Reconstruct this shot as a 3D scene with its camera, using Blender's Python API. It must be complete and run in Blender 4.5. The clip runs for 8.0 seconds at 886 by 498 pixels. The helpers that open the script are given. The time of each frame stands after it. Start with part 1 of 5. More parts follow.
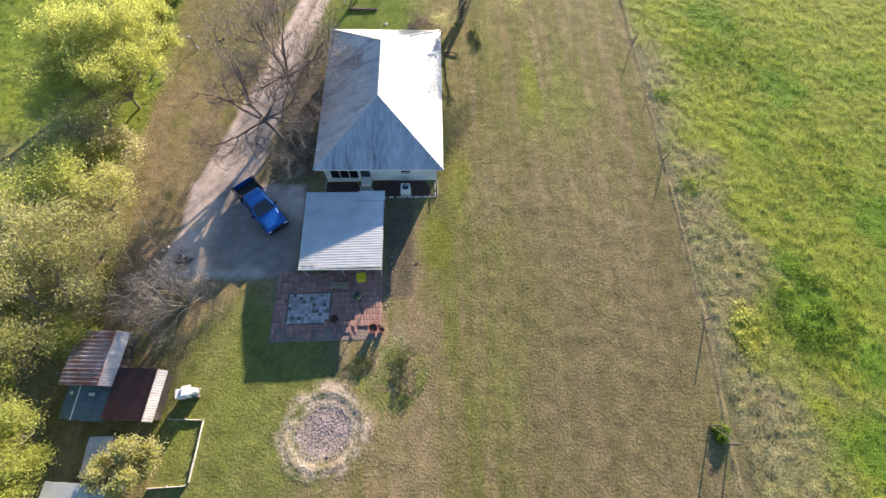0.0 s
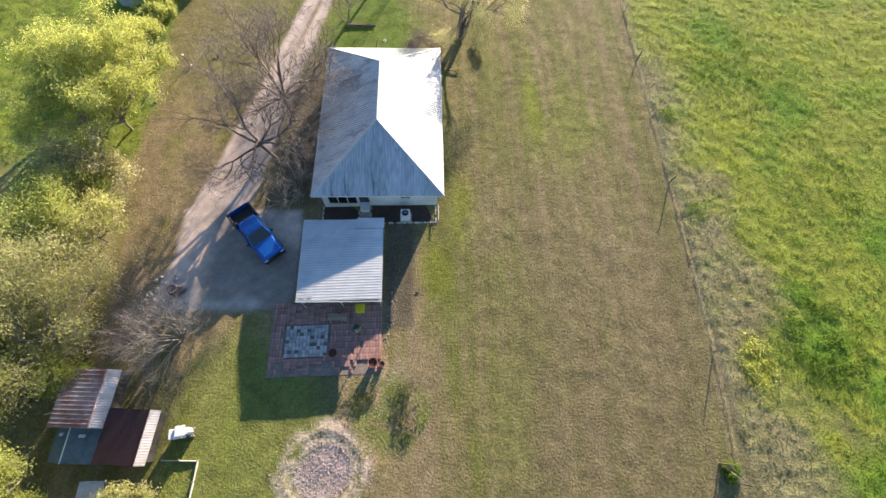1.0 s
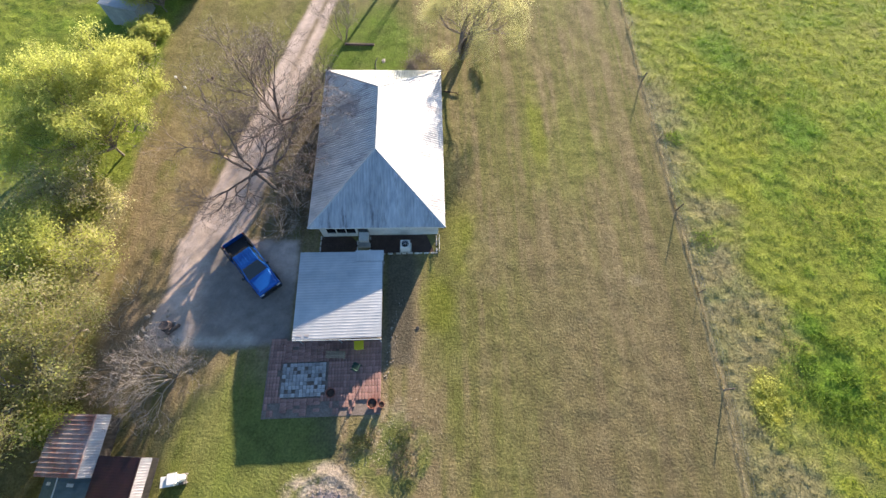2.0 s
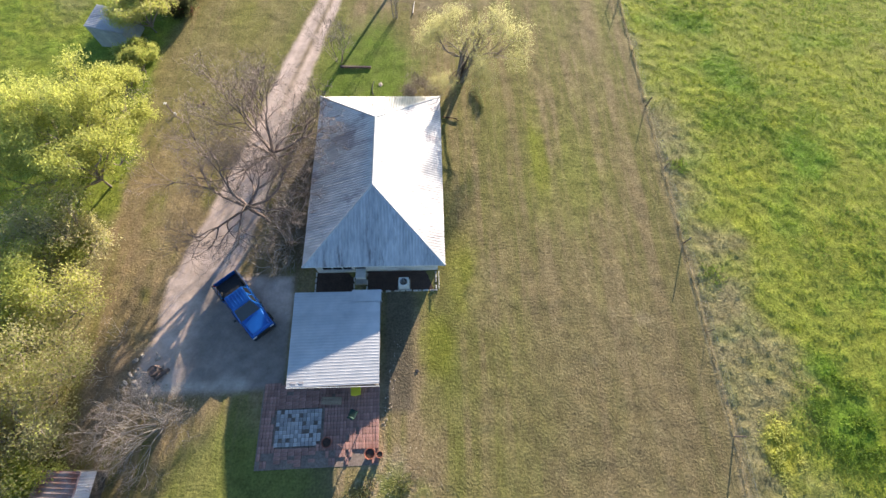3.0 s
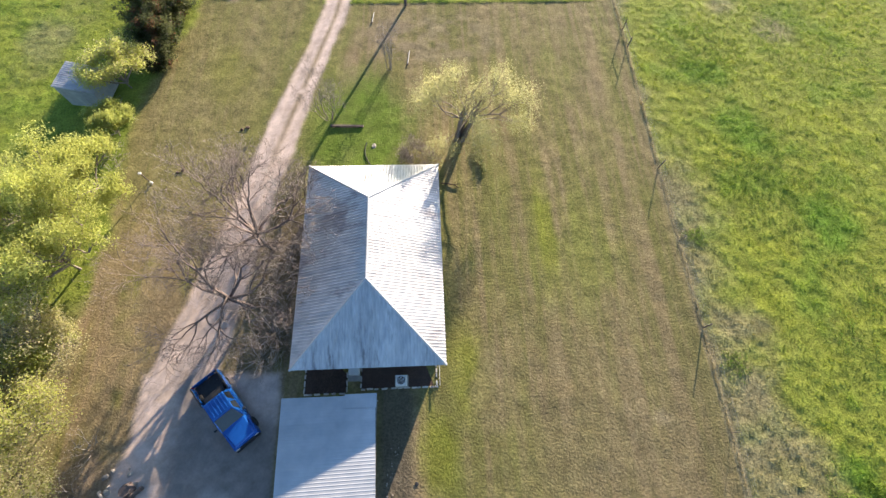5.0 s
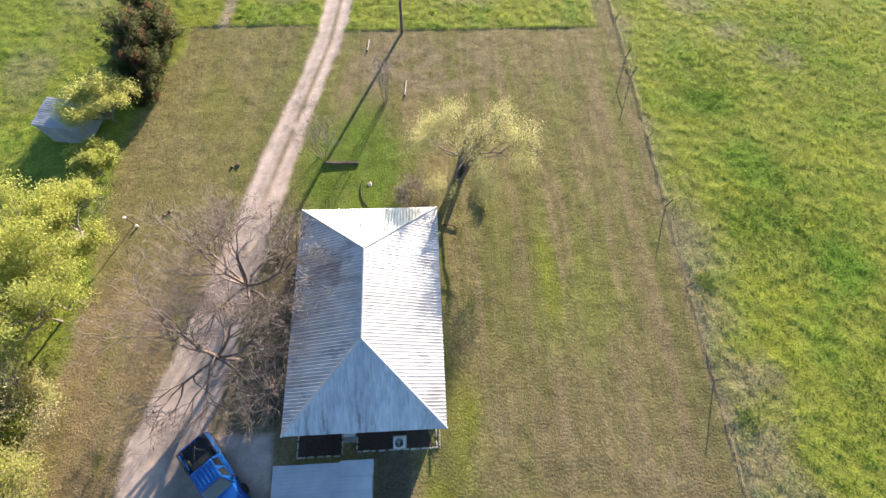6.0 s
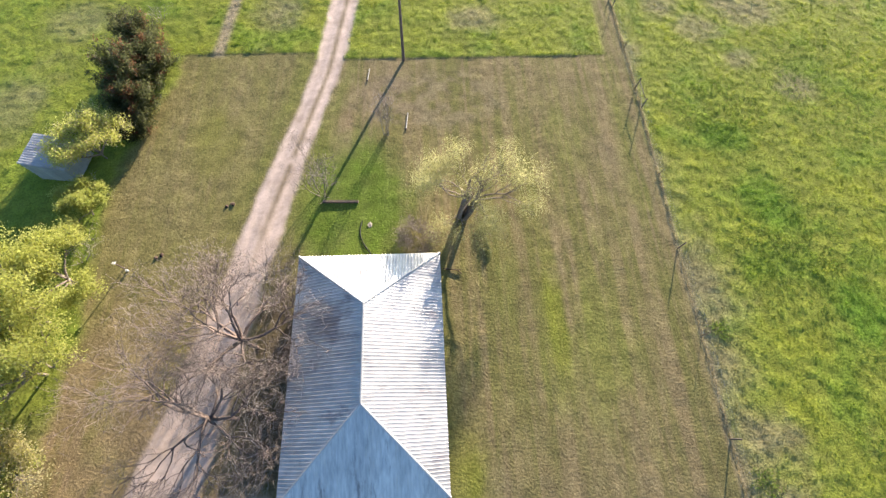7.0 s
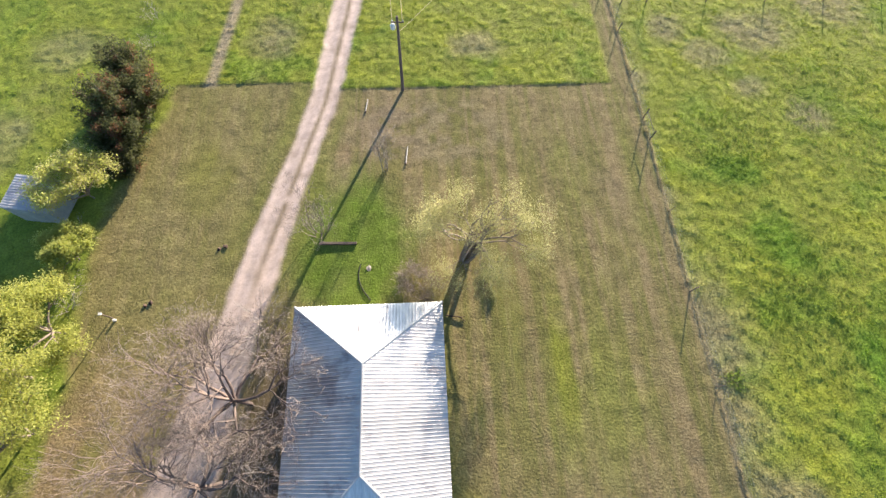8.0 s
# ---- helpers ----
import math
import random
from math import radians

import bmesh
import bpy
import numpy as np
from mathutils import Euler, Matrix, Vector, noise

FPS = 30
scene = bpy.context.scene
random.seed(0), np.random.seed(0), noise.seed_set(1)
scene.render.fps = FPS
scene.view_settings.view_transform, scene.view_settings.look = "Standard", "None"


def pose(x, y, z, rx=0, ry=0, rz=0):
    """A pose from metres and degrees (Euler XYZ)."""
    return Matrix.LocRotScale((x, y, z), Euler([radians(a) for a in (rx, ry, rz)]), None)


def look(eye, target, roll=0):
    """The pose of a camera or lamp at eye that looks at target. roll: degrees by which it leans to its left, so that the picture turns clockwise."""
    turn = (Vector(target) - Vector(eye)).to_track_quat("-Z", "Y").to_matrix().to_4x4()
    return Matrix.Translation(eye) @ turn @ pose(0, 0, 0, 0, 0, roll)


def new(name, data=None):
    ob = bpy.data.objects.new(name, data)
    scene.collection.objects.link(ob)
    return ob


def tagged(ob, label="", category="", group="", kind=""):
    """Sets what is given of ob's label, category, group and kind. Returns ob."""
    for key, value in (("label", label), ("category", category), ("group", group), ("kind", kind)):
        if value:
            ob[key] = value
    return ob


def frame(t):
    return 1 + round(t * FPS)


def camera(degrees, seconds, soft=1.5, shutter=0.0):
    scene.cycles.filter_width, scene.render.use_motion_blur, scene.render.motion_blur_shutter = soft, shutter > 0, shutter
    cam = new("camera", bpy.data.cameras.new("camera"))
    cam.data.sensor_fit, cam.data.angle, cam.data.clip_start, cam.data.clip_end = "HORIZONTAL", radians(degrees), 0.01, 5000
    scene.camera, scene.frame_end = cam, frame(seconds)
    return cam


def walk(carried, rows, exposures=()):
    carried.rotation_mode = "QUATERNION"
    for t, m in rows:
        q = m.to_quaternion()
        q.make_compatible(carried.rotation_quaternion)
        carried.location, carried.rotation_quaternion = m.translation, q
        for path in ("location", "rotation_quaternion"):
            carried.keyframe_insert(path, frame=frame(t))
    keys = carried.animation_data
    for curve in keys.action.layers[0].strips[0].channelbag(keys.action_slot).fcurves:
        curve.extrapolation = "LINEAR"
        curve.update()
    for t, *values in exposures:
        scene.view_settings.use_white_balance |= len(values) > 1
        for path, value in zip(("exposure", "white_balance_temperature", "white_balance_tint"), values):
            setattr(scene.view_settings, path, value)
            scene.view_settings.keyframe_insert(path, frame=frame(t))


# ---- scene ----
cam = camera(93.7, 8.0, soft=1.5)
# seconds, eye, a point on the line of sight, lean
ROWS = [
    (0.0, (0.109, -0.984, 29.302), (0.164, -0.184, 27.470), 3.3),
    (0.5, (0.018, 0.224, 29.359), (0.074, 1.020, 27.525), 3.5),
    (1.0, (-0.053, 1.455, 29.425), (0.009, 2.248, 27.590), 3.6),
    (1.5, (-0.108, 2.715, 29.488), (-0.045, 3.507, 27.652), 3.6),
    (3.0, (-0.196, 7.219, 29.655), (-0.121, 8.001, 27.815), 4.2),
    (3.5, (-0.210, 8.847, 29.696), (-0.133, 9.625, 27.855), 4.3),
    (4.0, (-0.232, 10.545, 29.742), (-0.151, 11.322, 27.901), 4.5),
    (4.5, (-0.242, 12.348, 29.756), (-0.157, 13.123, 27.914), 4.6),
    (6.0, (-0.163, 18.078, 29.895), (-0.062, 18.847, 28.051), 5.2),
    (6.5, (-0.156, 19.993, 29.958), (-0.056, 20.758, 28.113), 5.2),
    (7.0, (-0.202, 21.870, 30.005), (-0.103, 22.635, 28.160), 5.2),
    (7.5, (-0.252, 23.719, 30.007), (-0.151, 24.483, 28.162), 5.3),
    (8.0, (-0.268, 25.560, 30.038), (-0.164, 26.323, 28.192), 5.3),
]
walk(cam, [(t, look(eye, aim, lean)) for t, eye, aim, lean in ROWS], exposures=[(0.0, 2.01), (4.0, 2.04), (8.0, 2.07)])

# ---- light: a low clear sun from behind the house ----
SUN_EL, SUN_AZ = radians(12.5), radians(23.4)
to_sun = Vector((math.sin(SUN_AZ) * math.cos(SUN_EL), math.cos(SUN_AZ) * math.cos(SUN_EL), math.sin(SUN_EL)))
sun = new("sun", bpy.data.lights.new("sun", "SUN"))
sun.data.energy, sun.data.angle, sun.data.color = 5.0, radians(0.6), (1.0, 0.835, 0.65)
sun.matrix_world = look(to_sun * 200, (0, 0, 0))
world = bpy.data.worlds.new("sky")
scene.world = world
world.use_nodes = True
sky = world.node_tree.nodes.new("ShaderNodeTexSky")
sky.sky_type, sky.sun_disc, sky.sun_elevation, sky.sun_rotation = "NISHITA", False, SUN_EL, SUN_AZ
world.node_tree.links.new(sky.outputs[0], world.node_tree.nodes["Background"].inputs[0])
world.node_tree.nodes["Background"].inputs[1].default_value = 0.08
sky.ozone_density, sky.dust_density = 3.0, 0.3


# ---- materials ----
def material(name, dark, light, scale=4.0, rough=0.8, metal=0.0, bump=0.3, detail=6, grime=None, grime_at=0.58, vary=0.12,
             stretch=(1, 1, 1), leafy=0.0, attribute="", spec=0.5, depth=0.02):
    """Two scales of colour, a bump, a tone for each object, and a stain over it where grime is given."""
    m = bpy.data.materials.new(name)
    m.use_nodes = True
    nodes, link = m.node_tree.nodes, m.node_tree.links.new
    bsdf = nodes["Principled BSDF"]
    bsdf.inputs["Roughness"].default_value, bsdf.inputs["Metallic"].default_value = rough, metal
    bsdf.inputs["Specular IOR Level"].default_value = spec
    coord = nodes.new("ShaderNodeTexCoord")
    mapping = nodes.new("ShaderNodeMapping")
    mapping.inputs["Scale"].default_value = stretch
    link(coord.outputs["Object"], mapping.inputs[0])

    def noise_of(s, d, rough_=0.6):
        n = nodes.new("ShaderNodeTexNoise")
        n.inputs["Scale"].default_value, n.inputs["Detail"].default_value, n.inputs["Roughness"].default_value = s, d, rough_
        link(mapping.outputs[0], n.inputs["Vector"])
        return n.outputs["Fac"]

    def mixed(fac, a, b, kind="MIX"):
        x = nodes.new("ShaderNodeMix")
        x.data_type, x.blend_type = "RGBA", kind
        for socket, v in ((x.inputs[0], fac), (x.inputs[6], a), (x.inputs[7], b)):
            if isinstance(v, (tuple, float, int)):
                socket.default_value = (*v, 1) if isinstance(v, tuple) else v
            else:
                link(v, socket)
        return x.outputs[2]

    def ramp(fac, lo, hi):
        r = nodes.new("ShaderNodeMapRange")
        r.inputs[1].default_value, r.inputs[2].default_value = lo, hi
        link(fac, r.inputs[0])
        return r.outputs[0]

    fine, coarse = noise_of(scale, detail), noise_of(scale * 0.13, 4)
    colour = mixed(ramp(fine, 0.3, 0.7), dark, light)
    if attribute:
        a = nodes.new("ShaderNodeAttribute")
        a.attribute_name = attribute
        middle = tuple((d + e) / 2 for d, e in zip(dark, light))
        colour = mixed(1.0, a.outputs["Color"], mixed(a.outputs["Alpha"], middle, colour), "MULTIPLY")
    colour = mixed(ramp(coarse, 0.35, 0.7), colour, mixed(1.0, colour, (0.72, 0.72, 0.72), "MULTIPLY"))
    if grime:
        colour = mixed(ramp(noise_of(scale * 0.3, 8, 0.7), grime_at, grime_at + 0.12), colour, grime)
    info = nodes.new("ShaderNodeObjectInfo")
    tone = nodes.new("ShaderNodeMapRange")
    tone.inputs[3].default_value, tone.inputs[4].default_value = 1 - vary, 1 + vary
    link(info.outputs["Random"], tone.inputs[0])
    hsv = nodes.new("ShaderNodeHueSaturation")
    link(tone.outputs[0], hsv.inputs["Value"])
    link(colour, hsv.inputs["Color"])
    link(hsv.outputs[0], bsdf.inputs["Base Color"])
    if bump:
        b = nodes.new("ShaderNodeBump")
        b.inputs["Strength"].default_value, b.inputs["Distance"].default_value = bump, depth
        link(fine, b.inputs["Height"])
        link(b.outputs[0], bsdf.inputs["Normal"])
        if attribute:
            share = nodes.new("ShaderNodeMath")
            share.operation = "MULTIPLY"
            share.inputs[1].default_value = bump
            link(a.outputs["Alpha"], share.inputs[0])
            link(share.outputs[0], b.inputs["Strength"])
    if leafy:
        t = nodes.new("ShaderNodeBsdfTranslucent")
        link(hsv.outputs[0], t.inputs[0])
        mix = nodes.new("ShaderNodeMixShader")
        mix.inputs[0].default_value = leafy
        link(bsdf.outputs[0], mix.inputs[1])
        link(t.outputs[0], mix.inputs[2])
        link(mix.outputs[0], nodes["Material Output"].inputs[0])
    return m


EARTH = material("ground_cover", (0.62, 0.62, 0.59), (1.23, 1.21, 1.18), 6.5, 0.95, bump=1.0, depth=0.06, detail=9, attribute="tint", vary=0.0, spec=0.15)
BLADES = material("grass_blades", (0.80, 0.83, 0.74), (1.14, 1.20, 1.06), 3.0, 0.8, bump=0, attribute="tint", vary=0.0, leafy=0.5, spec=0.2)
METAL_ROOF = material("weathered_galvanised_sheet", (0.40, 0.40, 0.42), (0.58, 0.57, 0.58), 1.6, 0.58, 0.5, 0.08, grime=(0.23, 0.215, 0.23), grime_at=0.53, vary=0.06, stretch=(0.5, 1.2, 1))
METAL_STREAK = material("streaked_galvanised_sheet", (0.42, 0.43, 0.46), (0.70, 0.69, 0.69), 2.2, 0.40, 0.7, 0.08, grime=(0.20, 0.19, 0.20), grime_at=0.55, vary=0.06, stretch=(2.6, 0.22, 1))
METAL_CLEAN = material("galvanised_sheet", (0.45, 0.47, 0.50), (0.57, 0.57, 0.58), 1.2, 0.42, 0.35, 0.06, grime=(0.30, 0.27, 0.25), grime_at=0.68, vary=0.04)
METAL_DULL = material("dull_grey_sheet", (0.34, 0.31, 0.31), (0.50, 0.47, 0.47), 1.5, 0.6, 0.4, 0.2, grime=(0.26, 0.19, 0.17), grime_at=0.56)
METAL_RUST = material("rusty_corrugated_sheet", (0.22, 0.11, 0.09), (0.54, 0.47, 0.48), 0.7, 0.6, 0.25, 0.3, grime=(0.24, 0.065, 0.035), grime_at=0.46, vary=0.25)
METAL_RED = material("dark_red_painted_sheet", (0.014, 0.004, 0.005), (0.030, 0.007, 0.009), 2.0, 0.55, 0.1, 0.2, vary=0.12)
WHITE_PAINT = material("white_painted_boards", (0.66, 0.65, 0.62), (0.80, 0.79, 0.76), 5.0, 0.6, bump=0.1, grime=(0.5, 0.47, 0.42), grime_at=0.66)
DARK_GLASS = material("dark_window_glass", (0.012, 0.014, 0.018), (0.02, 0.024, 0.03), 1.0, 0.06, bump=0, spec=0.8)
CONCRETE = material("worn_concrete", (0.34, 0.33, 0.31), (0.48, 0.47, 0.44), 6.0, 0.85, grime=(0.25, 0.23, 0.2))
WOOD_GREY = material("grey_weathered_wood", (0.16, 0.14, 0.12), (0.34, 0.31, 0.28), 7.0, 0.85, bump=0.4, stretch=(1, 1, 0.15))
BARE_SOIL = material("dark_mulch", (0.035, 0.022, 0.016), (0.10, 0.06, 0.045), 12.0, 0.95, bump=0.9)
STONE_PALE = material("pale_edging_stone", (0.40, 0.37, 0.33), (0.62, 0.58, 0.53), 8.0, 0.85, bump=0.4, vary=0.25)


# ---- mesh helpers ----
def part(name, bm, mat, parent=None, label="", place=None, smooth=False):
    """One bmesh as one mesh object, under a thing or a part."""
    me = bpy.data.meshes.new(name)
    bm.to_mesh(me)
    bm.free()
    me.materials.append(mat)
    if smooth:
        me.polygons.foreach_set("use_smooth", [True] * len(me.polygons))
    ob = new(name, me)
    if parent:
        ob.parent = parent
    if place:
        ob.matrix_basis = place
    if label:
        ob["label"] = label
    return ob


def thing(name, place, label, category, group="", kind=""):
    ob = new(name)
    ob.empty_display_size = 0.3
    ob.matrix_basis = place
    return tagged(ob, label, category, group, kind)


def block(x0, x1, y0, y1, z0, z1, bevel=0.0, bm=None):
    bm = bm or bmesh.new()
    m = Matrix.Translation(((x0 + x1) / 2, (y0 + y1) / 2, (z0 + z1) / 2)) @ Matrix.Diagonal((x1 - x0, y1 - y0, z1 - z0, 1))
    made = bmesh.ops.create_cube(bm, size=1, matrix=m)["verts"]
    if bevel:
        edges = list({e for v in made for e in v.link_edges})
        bmesh.ops.bevel(bm, geom=edges, offset=bevel, segments=2, affect="EDGES", profile=0.6)
    return bm


def rod(a, b, r0, r1=None, sides=8, bm=None):
    """A tapered round bar from a to b."""
    bm = bm or bmesh.new()
    a, b = Vector(a), Vector(b)
    r1 = r0 if r1 is None else r1
    m = Matrix.Translation((a + b) / 2) @ (b - a).to_track_quat("Z", "Y").to_matrix().to_4x4()
    bmesh.ops.create_cone(bm, cap_ends=True, segments=sides, radius1=r0, radius2=r1, depth=(b - a).length, matrix=m)
    return bm


def lathe(profile, sides=20, bm=None, at=(0, 0, 0)):
    """A turned shape from (radius, height) pairs."""
    bm = bm or bmesh.new()
    rings = [[bm.verts.new((at[0] + r * math.cos(2 * math.pi * i / sides), at[1] + r * math.sin(2 * math.pi * i / sides), at[2] + z)) for i in range(sides)] for r, z in profile]
    for lo, hi in zip(rings, rings[1:]):
        for i in range(sides):
            bm.faces.new((lo[i], lo[(i + 1) % sides], hi[(i + 1) % sides], hi[i]))
    bm.faces.new(rings[0][::-1])
    bm.faces.new(rings[-1])
    return bm


def sheet_between(eave0, eave1, top0, top1, rib=0.30, rise=0.03, thick=0.012, lo=0.0, hi=1.0):
    """A ribbed metal sheet: the stretch lo..hi of the eave, of a slope whose upper edge runs from top0 to top1."""
    e0, e1, t0, t1 = (Vector(v) for v in (eave0, eave1, top0, top1))
    along, length = (e1 - e0).normalized(), (e1 - e0).length
    up = ((t0 + t1) / 2 - (e0 + e1) / 2)
    up = (up - along * up.dot(along)).normalized()
    normal = along.cross(up).normalized()
    if normal.z < 0:
        normal = -normal
    a, b, run = (t0 - e0).dot(along), (t1 - e0).dot(along), (t0 - e0).dot(up)
    reach = lambda u: run * min(1.0, u / a if a > 1e-6 else 1.0, (length - u) / (length - b) if length - b > 1e-6 else 1.0)
    u0, u1 = lo * length, hi * length
    stops = {round(u0, 4), round(u1, 4)} | {c for c in (round(a, 4), round(b, 4)) if u0 < c < u1}
    k = math.floor(u0 / rib)
    while k * rib < u1:
        for off in (0.0, 0.30, 0.42, 0.54, 0.66):
            u = round((k + off) * rib, 4)
            if u0 < u < u1:
                stops.add(u)
        k += 1
    bm, prev = bmesh.new(), None
    for u in sorted(stops):
        f = (u / rib) % 1
        h = rise if 0.40 < f < 0.56 else 0.0
        v = max(reach(u), 0.003)
        low, high = e0 + along * u + normal * h, e0 + along * u + up * v + normal * h
        ring = [bm.verts.new(p) for p in (low, high, high - normal * thick, low - normal * thick)]
        if prev:
            for i in range(4):
                bm.faces.new((prev[i], prev[(i + 1) % 4], ring[(i + 1) % 4], ring[i]))
        else:
            bm.faces.new(ring)
        prev = ring
    bm.faces.new(prev[::-1])
    bmesh.ops.recalc_face_normals(bm, faces=bm.faces)
    return bm


# ---- the lie of the land ----
def lattice(x, y, seed):
    n = (x.astype(np.int64) * 374761393 + y.astype(np.int64) * 668265263 + seed * 982451653) & 0x7FFFFFFF
    n = ((n ^ (n >> 13)) * 1274126177) & 0x7FFFFFFF
    return ((n ^ (n >> 16)) & 0xFFFF) / 65535.0


def grain(x, y, size, seed=0, octaves=3):
    """Smooth random values from 0 to 1 over the plan."""
    total, weight, amp = 0.0, 0.0, 1.0
    for o in range(octaves):
        u, v = np.asarray(x) / size * 2 ** o + 900.0, np.asarray(y) / size * 2 ** o + 900.0
        i, j = np.floor(u), np.floor(v)
        f, g = u - i, v - j
        f, g = f * f * (3 - 2 * f), g * g * (3 - 2 * g)
        s = seed * 7 + o
        value = (lattice(i, j, s) * (1 - f) + lattice(i + 1, j, s) * f) * (1 - g) + (lattice(i, j + 1, s) * (1 - f) + lattice(i + 1, j + 1, s) * f) * g
        total, weight, amp = total + value * amp, weight + amp, amp * 0.55
    return total / weight


def smooth(v, lo, hi):
    t = np.clip((v - lo) / (hi - lo), 0, 1)
    return t * t * (3 - 2 * t)


def lie(x, y):
    """The even slope of the land, with a shallow dip round the carport."""
    x, y = np.clip(x, -80, 80), np.clip(y, -60, 120)
    return 0.0143 * x + 0.0014 * y - 0.128 - 0.42 * np.exp(-((x + 10) / 9) ** 2 - ((y - 11) / 9) ** 2)


def gz(x, y):
    return float(lie(np.float64(x), np.float64(y)))


FENCE_X = 19.95
EDGE_Y = 54.4


def drive_middle(y):
    """Middle and half width of the gravel drive."""
    ys = [9.8, 12, 15, 18, 22, 28.3, 36.7, 43.6, 53, 66, 90, 2000]
    mid = [-16.6, -16.4, -16.9, -16.9, -15.95, -14.55, -12.75, -11.05, -8.7, -6.95, -4.4, 200]
    half = [3.6, 3.6, 2.4, 2.3, 2.15, 1.7, 1.5, 1.25, 1.3, 1.45, 1.4, 1.4]
    return np.interp(y, ys, mid), np.interp(y, ys, half)


def zones(x, y):
    """How much of the drive, pasture, lush lawn, fire pit and litter there is at a place."""
    w = (grain(x, y, 2.2, 5) - 0.5) * 1.3 + (grain(x, y, 0.5, 6) - 0.5) * 0.5
    mid, half = drive_middle(y)
    d = np.abs(x - mid) - half + w * 0.45
    drive = (1 - smooth(d, -0.25, 0.25)) * smooth(y, 9.3, 10.0)
    apron = (1 - smooth(np.maximum(np.abs(x + 14.9) - 4.6, np.abs(y - 13.9) - 4.1) + w * 0.4, -0.2, 0.3))
    drive = np.maximum(drive, apron)
    east = smooth(x - FENCE_X + w * 0.4, -0.1, 0.5)
    far = smooth(y - EDGE_Y + w * 0.12 - np.where(x < -10, 0.9, 0.0), -0.06, 0.1) * (1 - east) * (x > -22.5) * (1 - smooth(x, 18.0, 18.4))
    edge_w = -25.2 + np.interp(y, [0, 30, 38, 46, 55, 60], [0, 0.4, -0.8, 0.4, 3.2, 3.2])
    west = 1 - smooth(x - edge_w + w * 1.2, -0.5, 0.8)
    lush = (1 - smooth(np.hypot((x + 5.6) / 5.0, (y - 38.6) / 7.4) + w * 0.3, 0.55, 1.2))
    pit = np.hypot((x + 6.9) / 3.15, (y + 0.85) / 2.85) + w * 0.26
    return dict(drive=drive, east=east, far=far, west=west, lush=lush, pit=pit, w=w)


def blend(a, b, m):
    return a * (1 - m[:, None]) + np.asarray(b)[None, :] * m[:, None]


def tussock(x, y):
    """Where the rough grass stands in clumps, from 0 to 1."""
    return smooth(0.70 * grain(x, y, 0.46, 24, 1) + 0.30 * grain(x, y, 2.0, 25, 2), 0.30, 0.80)


def pasture(x, y, w, n2):
    """The colour of the rough pasture: grey-tan thin ground by the fence, bright green swards and darker weeds."""
    lead = np.where(x > FENCE_X - 0.5, (x - 22.5) / 16.0, 0.2) + (y - 20) / 110.0
    n5 = grain(x, y, 5.0, 11)
    green = smooth(n5 * 0.8 + n2 * 0.35 + np.clip(lead, -0.2, 0.30), 0.36, 0.78)
    field = blend(np.tile(np.array([0.228, 0.207, 0.088]), (len(x), 1)), (0.220, 0.255, 0.040), green)
    field = blend(field, (0.250, 0.280, 0.030), smooth(grain(x, y, 2.6, 13), 0.52, 0.74) * 0.5)
    field = blend(field, (0.125, 0.215, 0.022), smooth(grain(x, y, 3.2, 12), 0.54, 0.74) * 0.5)
    band = np.interp(y, [-10, 0, 5, 9, 14, 20, 29, 36, 46, 52], [6.5, 5.4, 3.4, 4.2, 3.8, 2.6, 2.8, 1.4, 0.8, 0.3])
    thin = (1 - smooth(x - FENCE_X - band + w * 2.6 + (n5 - 0.5) * 6.0, -2.0, 2.4)) * (x > FENCE_X - 0.4)
    for ox, oy, rx, ry in ((28.3, 57.9, 2.6, 2.4), (34.6, 61.0, 4.5, 3.6), (35.8, 50.0, 2.2, 2.0), (43.5, 64.5, 5.0, 3.5), (25.5, 61.5, 2.2, 2.6), (31.5, 53.5, 2.0, 1.6), (-33.0, 60.0, 4.0, 3.0), (-36.0, 50.0, 3.0, 3.5), (-14.0, 61.0, 3.0, 3.0), (5.5, 59.5, 3.6, 2.2)):
        thin = np.maximum(thin, (1 - smooth(np.hypot((x - ox) / rx, (y - oy) / ry) + w * 0.55, 0.35, 1.25)) * 1.1)
    field = blend(field, (0.245, 0.212, 0.125), thin * (0.35 + 0.5 * n2))
    for ox, oy, rx, ry in ((28.2, 6.6, 2.4, 3.0), (31.0, 3.0, 2.0, 2.6), (27.6, 10.0, 1.6, 1.8), (29.5, -2.5, 3.0, 2.4), (27.2, 44.1, 2.6, 1.8), (28.8, 37.5, 2.6, 4.2), (33.0, 28.0, 2.4, 3.0), (36.0, 14.0, 2.6, 3.0)):
        field = blend(field, (0.105, 0.205, 0.018), (1 - smooth(np.hypot((x - ox) / rx, (y - oy) / ry) + w * 0.6, 0.3, 1.25)) * 0.8)
    field = blend(field, (0.27, 0.285, 0.025), (1 - smooth(np.hypot((x - 22.7) / 1.4, (y - 5.0) / 2.4) + w * 0.5, 0.4, 1.15)) * 0.8)
    return field * (0.93 + 0.26 * tussock(x, y))[:, None]


